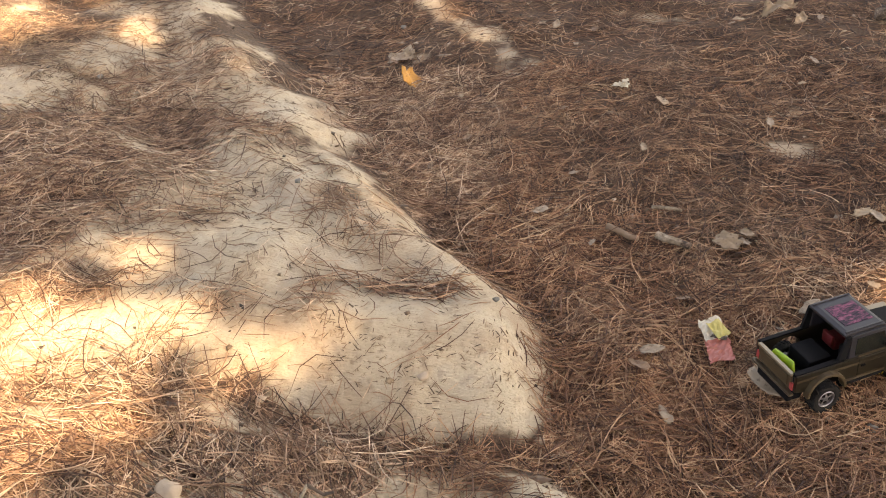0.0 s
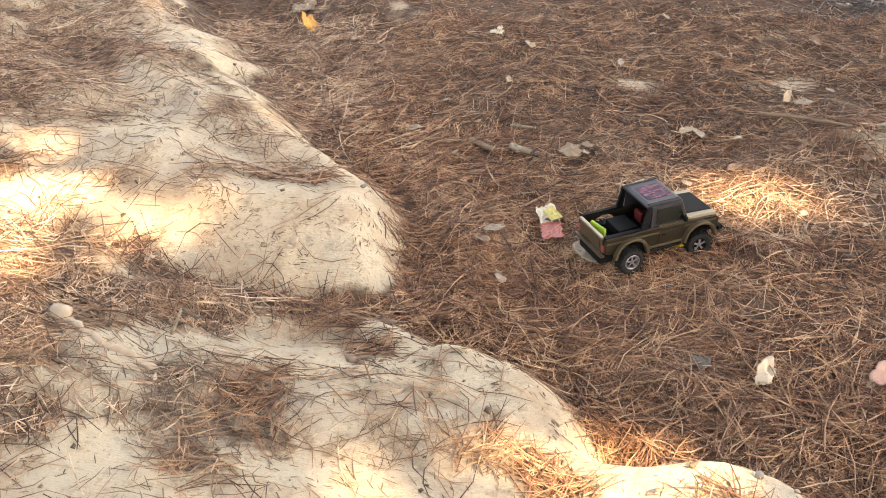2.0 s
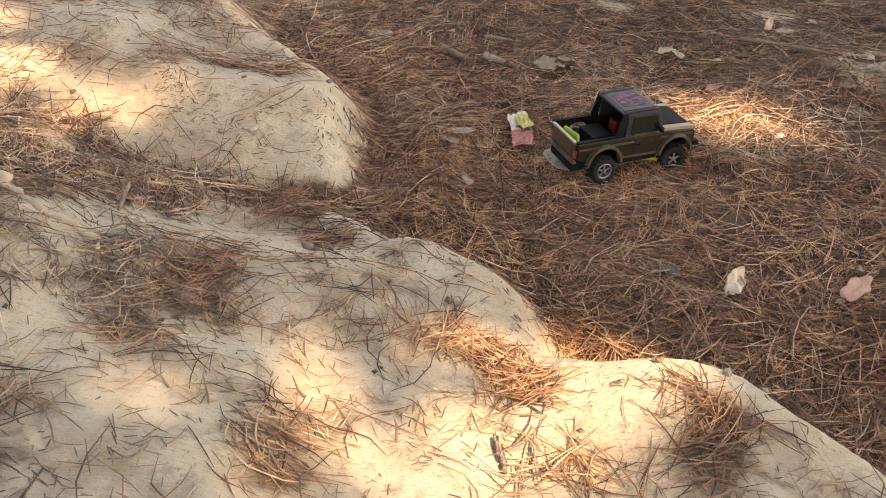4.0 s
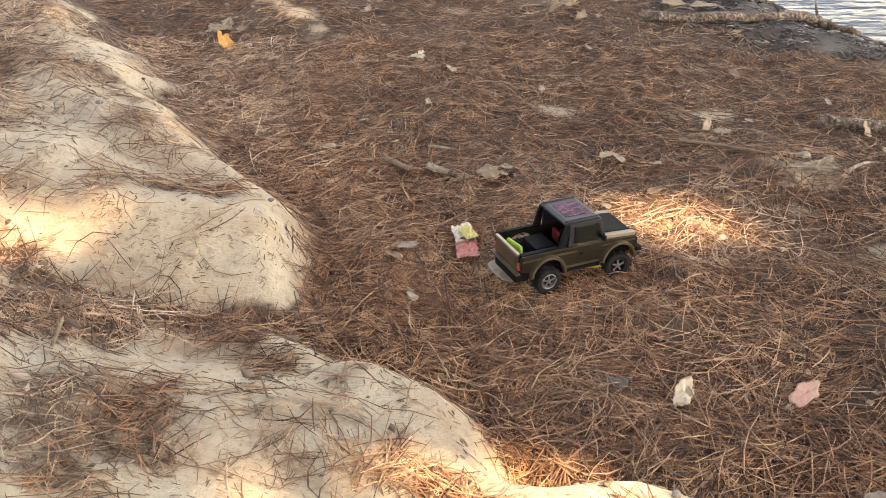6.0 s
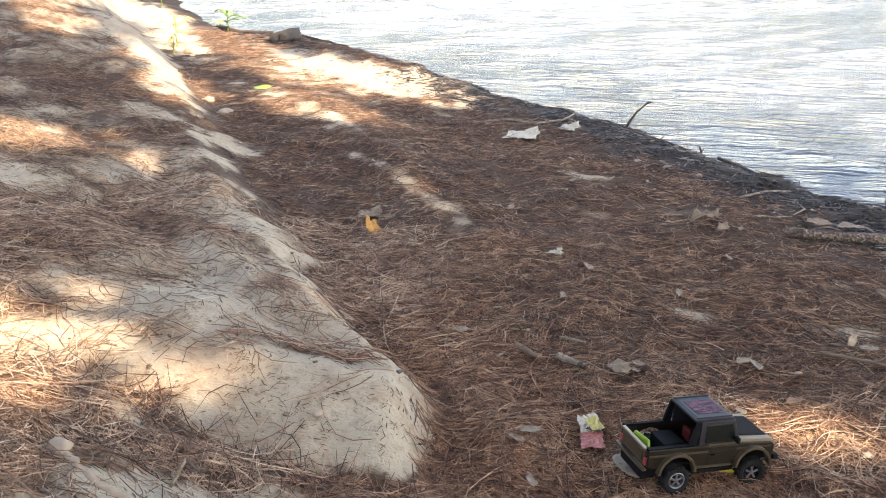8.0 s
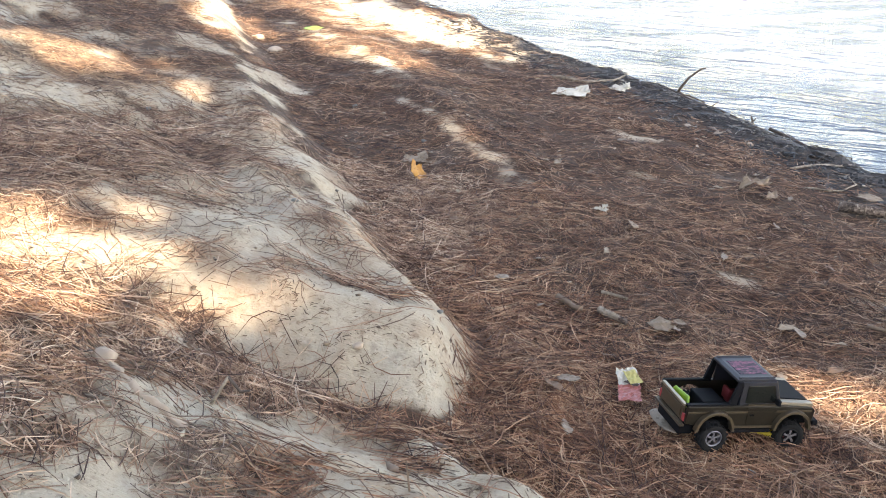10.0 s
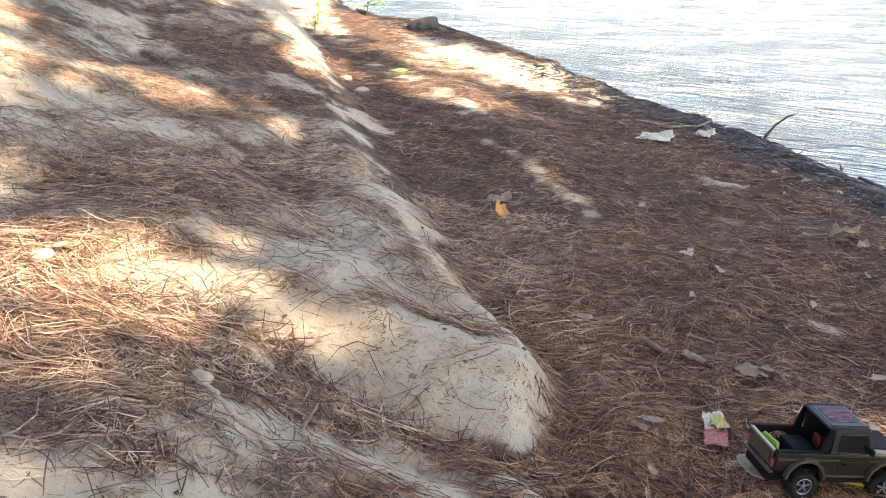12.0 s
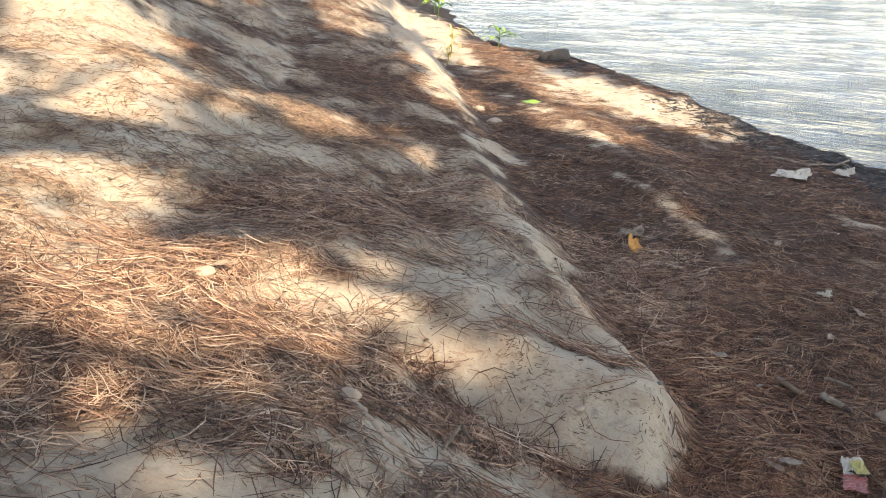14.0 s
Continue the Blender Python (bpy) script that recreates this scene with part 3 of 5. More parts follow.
def far_bank(x0, y0, x1, y1, n, seed):
    """A low wooded bank across the lake, with an uneven top: unseen, added for the ripples to reflect."""
    rnd = random.Random(seed)
    bm = bmesh.new()
    rows = []
    for k in range(n + 1):
        u = k / n
        tall = 4.5 + 1.0 * math.sin(7 * u + 1) + rnd.uniform(-1.2, 1.2)
        px, py = x0 + (x1 - x0) * u, y0 + (y1 - y0) * u + 12 * math.sin(3 * u)
        rows.append([bm.verts.new((px, py + d, h)) for d, h in ((0, -1), (1 + rnd.uniform(-1, 1), tall * 0.6), (4, tall), (14, tall * 0.8), (20, -1))])
    for p, q in zip(rows[:-1], rows[1:]):
        for i in range(4):
            bm.faces.new((p[i], p[i + 1], q[i + 1], q[i]))
    return link("backdrop", bm, "far_trees", True)


tagged(far_bank(-260, 190, 240, 175, 160, 8), "unseen low dark wooded bank across the lake, added for reflections", "woodland", kind="structure")


# ---- pine needle litter ----
def needles(name, xs, ys, lift, length, thick, mat, label, flat=0.12, seed=1):
    """Bent ridged needles lying at the given places, many of them in swathes of one direction."""
    rng = np.random.default_rng(seed)
    n = len(xs)
    swathe = 2.6 * lumps(xs, ys, 0.34, 81) + 1.3 * lumps(xs, ys, 0.13, 82)
    turn = np.where(rng.uniform(0, 1, n) < 0.6, swathe + rng.normal(0, 0.45, n), rng.uniform(0, 2 * np.pi, n))
    # on steep faces the needles have slid until they lie across the slope
    gx, gy = height(xs + 0.02, ys) - height(xs - 0.02, ys), height(xs, ys + 0.02) - height(xs, ys - 0.02)
    steep = smooth(0.22, 0.5, np.hypot(gx, gy) / 0.04)
    turn = np.where(rng.uniform(0, 1, n) < steep, np.arctan2(gx, -gy) + rng.normal(0, 0.55, n), turn)
    long = length * rng.uniform(0.4, 1.25, n) * (1 - 0.35 * steep)
    dx, dy = np.cos(turn), np.sin(turn)
    bend = np.clip(rng.normal(0, 0.14, n), -0.34, 0.34) * long * smooth(0.03, 0.09, long)
    tilt = rng.normal(0, flat, n) * long * (1 - 0.8 * steep)
    wide = thick * rng.uniform(0.7, 1.3, n)
    rise = np.abs(rng.normal(0, 1, n)) * lift * (1 - 0.6 * steep) * (0.55 + 0.45 * np.clip(lumps(xs, ys, 0.075, 83), -0.8, 1.2))
    rings = []
    for u, off, fat in ((-0.5, 0.55, 0.7), (-0.17, -0.34, 1.05), (0.17, -0.34, 1.05), (0.5, 0.55, 0.5)):
        cx = xs + u * long * dx - off * bend * dy
        cy = ys + u * long * dy + off * bend * dx
        cz = height(cx, cy) + rise + 0.0008 + np.abs(u) * np.where(u * tilt > 0, np.abs(tilt) * 1.2, 0.0)
        for side, up in ((-1, 0.0), (0, 1.3), (1, 0.0)):
            sx = side * wide * fat
            rings.append(np.stack([cx - sx * dy, cy + sx * dx, cz + up * wide * fat], -1))
    co = np.stack(rings, 1).reshape(-1, 3)
    base = np.arange(n)[:, None, None] * 12
    pattern = np.array([[r * 3 + k + 1, r * 3 + k, r * 3 + 3 + k, r * 3 + 4 + k] for r in range(3) for k in range(2)])
    ob = raw_mesh(name, co, (base + pattern[None]).reshape(-1, 4), mat, False)
    return tagged(ob, label, "pine needles", kind="stuff")


def gridded(f, x0=-6.2, x1=5.2, y0=-4.2, y1=8.6, step=0.025):
    """A quick stand-in for a slow function of x and y: its values on a grid, blended between."""
    gx, gy = np.arange(x0, x1, step), np.arange(y0, y1, step)
    table = f(*np.meshgrid(gx, gy))

    def read(x, y):
        u, v = np.clip((x - x0) / step, 0, len(gx) - 1.001), np.clip((y - y0) / step, 0, len(gy) - 1.001)
        i, j = u.astype(int), v.astype(int)
        a, b = u - i, v - j
        return (table[j, i] * (1 - a) + table[j, i + 1] * a) * (1 - b) + (table[j + 1, i] * (1 - a) + table[j + 1, i + 1] * a) * b

    return read


def spread(n, x0, x1, y0, y1, chance, seed):
    """Places in a rectangle, kept by the chance that a function of x and y gives."""
    rng = np.random.default_rng(seed)
    x, y = rng.uniform(x0, x1, n), rng.uniform(y0, y1, n)
    keep = rng.uniform(0, 1, n) < chance(x, y)
    return x[keep], y[keep]


level, bare_at = gridded(steepness_left), gridded(bareness)


def covered(x, y):
    w = side_of(SHORE, x, y)
    return np.clip(1.1 - 1.5 * bare_at(x, y), 0.004, 1) * smooth(0.1, 0.42, w - 0.2 * smooth(-0.9, -0.3, x)) * level(x, y)


nx, ny = spread(350000, -1.6, 2.3, 0.5, 3.2, lambda x, y: smooth(2.3, 1.7, x) * smooth(0.5, 0.8, y) * covered(x, y) * (1 - 0.35 * bump(x, y, 1.0, 1.65, 0.5, 0.4, -20)) * (0.46 + 0.32 * lumps(x, y, 0.35, 13)), 1)
# darker needles chosen by position: the right side and far part of the flat
darkish = np.random.default_rng(21).uniform(0, 1, len(nx)) < 0.95 * np.maximum(smooth(0.8, 1.4, nx), smooth(-0.7, 0.3, nx) * smooth(1.9, 2.6, ny))
# the sun pool by the truck is coloured in: tan needles replace red
red = ~darkish & (nx > -0.3) & (bump(nx, ny, 0.8, 2.08, 0.3, 0.16, -6) < 0.3)
tan = ~darkish & ~red
needles("needle_litter", nx[tan], ny[tan], 0.010, 0.125, 0.0010, "needle", "brown and tan fallen pine needles lying on the slope and in a sunlit spot", seed=2)
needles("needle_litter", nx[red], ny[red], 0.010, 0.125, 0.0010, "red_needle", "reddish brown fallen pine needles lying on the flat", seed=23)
needles("needle_litter", nx[darkish], ny[darkish], 0.009, 0.115, 0.0010, "dark_needle", "darker pine needles lying on the flat", seed=22)
nx, ny = spread(130000, -1.7, 1.6, 0.8, 3.2, lambda x, y: piled(x, y) * 0.9 * level(x, y), 3)
thin = (ny < 1.2) & (nx > -0.5)
red = ~thin & (nx > -0.3)
tan = ~thin & ~red
needles("needle_drift", nx[tan], ny[tan], 0.018, 0.155, 0.00105, "needle", "thick drifts of tan and brown pine needles", flat=0.1, seed=4)
needles("needle_drift", nx[red], ny[red], 0.018, 0.155, 0.00105, "red_needle", "thick drifts of reddish brown pine needles", flat=0.1, seed=25)
needles("needle_drift", nx[thin], ny[thin], 0.007, 0.11, 0.00095, "bank_needle", "thin drifts of tan pine needles on pale clay", flat=0.06, seed=24)
# the far flat takes the darker needle colour throughout
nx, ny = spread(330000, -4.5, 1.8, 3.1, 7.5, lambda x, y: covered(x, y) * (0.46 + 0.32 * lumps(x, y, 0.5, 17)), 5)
needles("needle_litter", nx, ny, 0.011, 0.085, 0.0011, "dark_needle", "brown pine needles covering the flat towards the water", seed=6)
nx, ny = spread(135000, -4.2, -1.5, 0.7, 3.3, lambda x, y: np.maximum(covered(x, y) * 0.7, piled(x, y)), 7)
needles("needle_litter", nx, ny, 0.006, 0.11, 0.0011, "bank_needle", "pine needles scattered over the sloping bank", seed=8)
nx, ny = spread(125000, -3.4, 1.1, 0.5, 3.8, lambda x, y: smooth(0.3, 0.7, bare_at(x, y)) * (0.05 + 0.6 * np.maximum(lumps(x, y, 0.4, 25) + 0.8 * lumps(x, y, 0.13, 26) - 0.1, 0)), 9)
needles("scattered_needles", nx, ny, 0.0015, 0.022, 0.0010, "clay_needle", "short dark needle bits scattered over bare clay", flat=0.05, seed=10)
nx, ny = spread(80000, -4.0, 1.1, 0.5, 5.0, lambda x, y: level(x, y) * smooth(0.3, 0.7, bare_at(x, y)) * (0.06 + 0.6 * lumps(x, y, 0.30, 28) + 0.6 * lumps(x, y, 0.11, 29)) * (1 - 0.7 * smooth(1.6, 1.75, y) * smooth(-1.2, -1.0, x) * smooth(2.2, 2.0, y)), 15)
needles("scattered_needles", nx, ny, 0.004, 0.052, 0.0008, "bank_needle", "thin mats of needles lying on bare clay", flat=0.06, seed=16)

nx, ny = spread(14000, -6.0, 5.0, -4.0, 4.0, lambda x, y: covered(x, y) * np.maximum(smooth(0.8, 0.4, y), np.maximum(smooth(1.8, 2.3, x), smooth(-4.0, -4.5, x))), 19)
needles("needle_litter", nx, ny, 0.006, 0.17, 0.0019, "needle", "sparse pine needles under the trees", seed=20)
nx, ny = spread(52000, -4.4, -0.7, 0.9, 5.4, lambda x, y: smooth(0.05, 0.25, side_of(TOE, x, y)) * np.clip(0.3 + 0.5 * lumps(x, y, 0.34, 58) + 0.4 * lumps(x, y, 0.12, 59), 0, 0.8) * smooth(1.2, 0.6, bare_at(x, y) - 0.2 * smooth(-1.0, -1.6, x)), 55)
needles("scattered_needles", nx, ny, 0.003, 0.075, 0.0009, "bank_needle", "thin needles strewn over the clay of the bank", flat=0.05, seed=56)


def crumbs(name, xs, ys, size, mat, label, category, seed):
    """Small uneven chips: bits of bark, clay and leaf."""
    rng = np.random.default_rng(seed)
    n = len(xs)
    base = np.array([[1, 0, 0], [0, 1, 0], [-1, 0, 0], [0, -1, 0], [0, 0, 0.5], [0, 0, -0.3]], float)
    k = rng.uniform(0.4, 1.3, (n, 6, 3)) * base[None] * (size * rng.uniform(0.4, 1.5, n))[:, None, None]
    k[:, :, 0] *= rng.uniform(0.7, 2.2, n)[:, None]
    k[:, :, 2] *= rng.uniform(0.3, 1.0, n)[:, None]
    a = rng.uniform(0, 6.283, n)
    x = k[:, :, 0] * np.cos(a)[:, None] - k[:, :, 1] * np.sin(a)[:, None] + xs[:, None]
    y = k[:, :, 0] * np.sin(a)[:, None] + k[:, :, 1] * np.cos(a)[:, None] + ys[:, None]
    z = k[:, :, 2] * 0.7 + (height(xs, ys) + 0.006)[:, None]
    tri = np.array([[0, 1, 4], [1, 2, 4], [2, 3, 4], [3, 0, 4], [1, 0, 5], [2, 1, 5], [3, 2, 5], [0, 3, 5]])
    ob = raw_mesh(name, np.stack([x, y, z], -1).reshape(-1, 3), (np.arange(n)[:, None, None] * 6 + tri[None]).reshape(-1, 3), mat)
    return tagged(ob, label, category, kind="stuff")


nx, ny = spread(16000, -4.5, 1.8, 0.8, 6.5, lambda x, y: (0.5 - 0.36 * smooth(0.4, 0.7, bareness(x, y))) * smooth(0.02, 0.4, side_of(SHORE, x, y)), 11)
bx, by = spread(2600, -2.5, 1.9, 1.2, 5.6, lambda x, y: smooth(0.1, 0.4, side_of(SHORE, x, y)) * np.clip(0.45 + 0.6 * lumps(x, y, 0.8, 91), 0, 1) * (1 - 0.95 * smooth(0.3, 0.55, bareness(x, y))), 92)
crumbs("leaf_bits", bx, by, 0.010, "leaf_bit", "torn bits of pale dry leaves among the needles", "leaf bits", 93)
crumbs("litter_crumbs", nx, ny, 0.006, "crumb", "bits of bark, leaf and dry clay among the needles", "litter", 12)
nx, ny = spread(200000, -3.2, 2.0, 3.2, 8.4, lambda x, y: smooth(0.48, 0.1, np.abs(side_of(SHORE, x, y) - 0.22 + 0.06 * lumps(x, y, 0.4, 44))) * (0.5 + 0.5 * lumps(x, y, 0.3, 45)) * (0.1 + 0.9 * smooth(-1.5, -0.8, x)), 13)
needles("shore_twigs", nx[::2], ny[::2], 0.010, 0.07, 0.0024, "debris", "dark broken twigs washed up along the waterline", flat=0.1, seed=18)
bx, by = spread(5200, -1.6, 2.2, 3.0, 6.8, lambda x, y: smooth(0.5, 0.05, np.abs(side_of(SHORE, x, y) - 0.12 + 0.1 * lumps(x, y, 0.6, 46))) * np.clip(0.25 + 0.8 * lumps(x, y, 0.45, 47), 0, 1), 48)
needles("shore_sticks", bx[::4], by[::4], 0.007, 0.17, 0.0036, "debris", "dark thin sticks washed up along the waterline", flat=0.06, seed=49)
crumbs("shore_chips", bx, by, 0.02, "debris", "chips of dark bark washed up along the waterline", "bark chips", 50)
cx, cy = spread(2600, -3.9, -2.2, 6.7, 8.2, lambda x, y: bump(x, y, -3.05, 7.38, 0.75, 0.13, 139) * np.clip(0.6 + 0.6 * lumps(x, y, 0.3, 66), 0, 1), 67)
needles("shore_sticks", cx[::2], cy[::2], 0.03, 0.16, 0.005, "debris", "tangle of dark sticks beside a boulder on the shore", flat=0.2, seed=68)
crumbs("shore_chips", cx[1::2], cy[1::2], 0.03, "debris", "dark rotten wood chips beside a boulder", "bark chips", 69)
crumbs("shore_debris", nx[1::2], ny[1::2], 0.009, "debris", "dark wet debris washed up along the waterline", "debris", 14)


# ---- unseen pines added behind the camera to shade the bank ----
# ground patches that the crowns are made to leave in the sun
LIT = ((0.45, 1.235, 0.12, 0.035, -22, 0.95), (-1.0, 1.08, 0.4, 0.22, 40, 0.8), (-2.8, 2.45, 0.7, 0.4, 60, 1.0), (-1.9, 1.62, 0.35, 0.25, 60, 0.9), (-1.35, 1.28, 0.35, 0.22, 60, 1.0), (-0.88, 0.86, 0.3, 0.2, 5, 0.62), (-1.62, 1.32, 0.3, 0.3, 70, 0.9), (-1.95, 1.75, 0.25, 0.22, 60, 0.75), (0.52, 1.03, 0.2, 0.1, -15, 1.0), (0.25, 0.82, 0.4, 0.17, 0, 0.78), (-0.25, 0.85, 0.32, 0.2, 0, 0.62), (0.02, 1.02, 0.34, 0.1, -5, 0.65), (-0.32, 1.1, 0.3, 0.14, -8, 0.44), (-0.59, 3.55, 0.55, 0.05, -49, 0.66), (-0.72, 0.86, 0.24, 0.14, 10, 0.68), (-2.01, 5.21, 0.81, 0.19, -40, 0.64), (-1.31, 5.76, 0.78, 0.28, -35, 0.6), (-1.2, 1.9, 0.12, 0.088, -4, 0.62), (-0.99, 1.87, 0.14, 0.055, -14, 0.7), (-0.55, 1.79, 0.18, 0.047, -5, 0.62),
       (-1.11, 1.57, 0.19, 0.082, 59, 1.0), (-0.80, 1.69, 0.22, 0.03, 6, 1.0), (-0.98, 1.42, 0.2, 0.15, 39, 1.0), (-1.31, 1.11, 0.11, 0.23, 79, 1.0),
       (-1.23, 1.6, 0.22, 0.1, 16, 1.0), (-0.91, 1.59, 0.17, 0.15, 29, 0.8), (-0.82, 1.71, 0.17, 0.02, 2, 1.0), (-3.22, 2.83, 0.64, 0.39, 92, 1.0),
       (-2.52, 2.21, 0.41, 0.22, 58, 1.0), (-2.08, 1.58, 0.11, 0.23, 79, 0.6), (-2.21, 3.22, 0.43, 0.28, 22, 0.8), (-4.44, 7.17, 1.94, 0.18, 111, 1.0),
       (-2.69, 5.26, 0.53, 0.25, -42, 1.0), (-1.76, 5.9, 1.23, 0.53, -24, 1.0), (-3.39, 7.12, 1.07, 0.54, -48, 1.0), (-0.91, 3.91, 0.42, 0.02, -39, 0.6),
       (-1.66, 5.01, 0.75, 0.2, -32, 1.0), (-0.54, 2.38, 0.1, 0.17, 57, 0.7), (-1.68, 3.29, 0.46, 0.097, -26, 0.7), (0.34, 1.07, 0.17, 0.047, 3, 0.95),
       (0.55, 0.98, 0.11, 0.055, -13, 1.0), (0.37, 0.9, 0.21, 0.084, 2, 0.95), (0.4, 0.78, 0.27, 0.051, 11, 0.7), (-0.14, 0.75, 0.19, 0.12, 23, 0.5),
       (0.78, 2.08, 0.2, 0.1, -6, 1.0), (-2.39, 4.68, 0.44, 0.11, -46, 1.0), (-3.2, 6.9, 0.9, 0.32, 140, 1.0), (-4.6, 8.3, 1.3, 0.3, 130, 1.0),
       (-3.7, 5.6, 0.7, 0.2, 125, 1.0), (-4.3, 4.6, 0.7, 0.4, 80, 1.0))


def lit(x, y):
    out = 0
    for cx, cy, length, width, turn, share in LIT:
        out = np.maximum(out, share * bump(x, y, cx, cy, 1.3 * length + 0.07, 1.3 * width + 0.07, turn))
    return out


def pine(x, y, tall, label, seed):
    rnd = random.Random(seed)
    tree = thing("pine_tree", label, "tree", pose(x, y, ground_at(x, y) - 0.05))
    pts = [(rnd.uniform(-0.08, 0.08), rnd.uniform(-0.08, 0.08), tall * k / 8) for k in range(9)]
    part("trunk", rod(pts, [0.2 * (1 - 0.085 * k) for k in range(9)], 12, 0.12, rnd), "bark", tree, smooth_faces=True)
    for k in range(9):
        a, z = rnd.uniform(0, 6.28), tall * rnd.uniform(0.6, 0.95)
        reach = rnd.uniform(0.6, 1.1)
        part("limb", rod([(0, 0, z), (reach * 0.5 * math.cos(a), reach * 0.5 * math.sin(a), z + 0.15), (reach * math.cos(a), reach * math.sin(a), z + 0.5)], (0.06, 0.04, 0.015), 6, 0.1, rnd), "bark", tree)
    return tree


def crown(trees, n, seed):
    """Tufts of needles for all the crowns: each belongs to the nearest trunk, is set along the sun's rays and is left
    out over LIT patches.
    """
    rng = np.random.default_rng(seed)
    rows = int(math.sqrt(n * 19 / 17))
    k, n = np.arange(rows * (n // rows)), rows * (n // rows)
    gx, gy = -10.5 + 17.0 * ((k // rows) + rng.uniform(-0.2, 1.2, n)) * rows / n, -6.5 + 19.0 * ((k % rows) + rng.uniform(-0.2, 1.2, n)) / rows
    edge = smooth(6.2, 3.4, np.hypot((gx + 1.8) * 0.62, (gy - 3.6) * 0.62)) + 0.25 * lumps(gx, gy, 2.2, 71)
    up = rng.uniform(8.0, 10.5, n)
    way = np.array(SUN_WAY) / SUN_WAY.z
    # drop tufts whose shadow would land on a LIT patch
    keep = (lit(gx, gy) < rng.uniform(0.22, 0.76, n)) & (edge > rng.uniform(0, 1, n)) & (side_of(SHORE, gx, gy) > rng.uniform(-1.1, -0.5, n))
    low = height(gx, gy)
    px, py, pz = (gx + way[0] * (up - low))[keep], (gy + way[1] * (up - low))[keep], up[keep]
    homes = np.array([(t.location.x, t.location.y) for t in trees])
    mine = np.argmin(np.hypot(px[:, None] - homes[None, :, 0], py[:, None] - homes[None, :, 1]), 1)
    for k, tree in enumerate(trees):
        some = mine == k
        m = int(some.sum())
        c = np.stack([px[some], py[some], pz[some]], -1) - np.array(tree.location)
        quads = []
        for _ in range(3):
            u = rng.normal(0, 1, (m, 3))
            u /= np.linalg.norm(u, axis=1)[:, None]
            v = np.cross(u, rng.normal(0, 1, (m, 3)))
            v /= np.linalg.norm(v, axis=1)[:, None]
            a, b = u * rng.uniform(0.07, 0.14, (m, 1)), v * rng.uniform(0.035, 0.075, (m, 1))
            quads.append(np.stack([c - a, c - b * 0.9, c + a, c + b], 1))
        co = np.concatenate(quads).reshape(-1, 3)
        ob = raw_mesh("crown", co, np.arange(len(co)).reshape(-1, 4), "foliage")
        ob.parent = tree


pines = [pine(x, y, tall, "unseen tall pine with a bare trunk and a loose crown, added for shade", k) for k, (x, y, tall) in enumerate(((3.6, -3.4, 11.0), (6.6, -3.6, 12.0), (4.4, -6.4, 11.5), (1.2, -3.9, 10.5), (1.7, -2.6, 12.0)))]
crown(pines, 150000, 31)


# ---- the toy pickup ----
def arch(cx, cz, r, steps=9):
    return [(cx - r * math.cos(math.pi * k / steps), cz + r * math.sin(math.pi * k / steps)) for k in range(steps + 1)]


def wheel(truck, x, y, turn, rnd):
    r, w, out = 0.030, 0.013, 1 if y > 0 else -1
    hub = part("wheel", lathe([(0.0, -0.009), (0.010, -0.009), (0.010, 0.009), (0.0, 0.009)], steps=16), "black", truck, "black wheel hub")
    hub.matrix_basis = pose(x, y, r, 0, 0, turn)
    tyre = lathe([(0.0175, -w * 0.85), (0.022, -w), (0.027, -w * 0.95), (r - 0.001, -w * 0.7), (r - 0.0008, 0), (r - 0.001, w * 0.7), (0.027, w * 0.95), (0.022, w), (0.0175, w * 0.85)], steps=36)
    for k in range(18):
        for s in (-1, 1):
            lug = box(-0.0022, 0.0022, -0.0055, 0.0055, 0, 0.0028, 0.0005)
            lug.transform(Matrix.Rotation(2 * math.pi * (k + 0.25 * s) / 18, 4, "Y") @ Matrix.Translation((0, s * 0.0072, r - 0.0022)) @ Matrix.Rotation(s * 0.35, 4, "Z"))
            me = bpy.data.meshes.new("lug")
            lug.to_mesh(me)
            tyre.from_mesh(me)
            bpy.data.meshes.remove(me)
            lug.free()
    part("tyre", tyre, "tyre", hub, "knobbly black rubber tyre")
    rim = lathe([(0.0178, -0.011), (0.0178, 0.011), (0.0163, 0.0122), (0.0148, 0.0112), (0.0146, 0.005), (0.0146, -0.011)], steps=28)
    rim.transform(Matrix.Scale(out, 4, (0, 1, 0)))
    part("rim", rim, "silver" if x < 0 else "black", hub, "grey metal rim" if x < 0 else "black rim")
    for k in range(5):
        spoke = box(-0.0022, 0.0022, 0.006, 0.0092, 0.002, 0.016, 0.0006)
        spoke.transform(Matrix.Scale(out, 4, (0, 1, 0)) @ Matrix.Rotation(2 * math.pi * k / 5, 4, "Y"))
        part("spoke", spoke, "silver", hub)
    cap = lathe([(0.0, 0.0115), (0.004, 0.011), (0.0048, 0.008), (0.0048, 0.004)], steps=14)
    cap.transform(Matrix.Scale(out, 4, (0, 1, 0)))
    part("hub_cap", cap, "silver", hub)


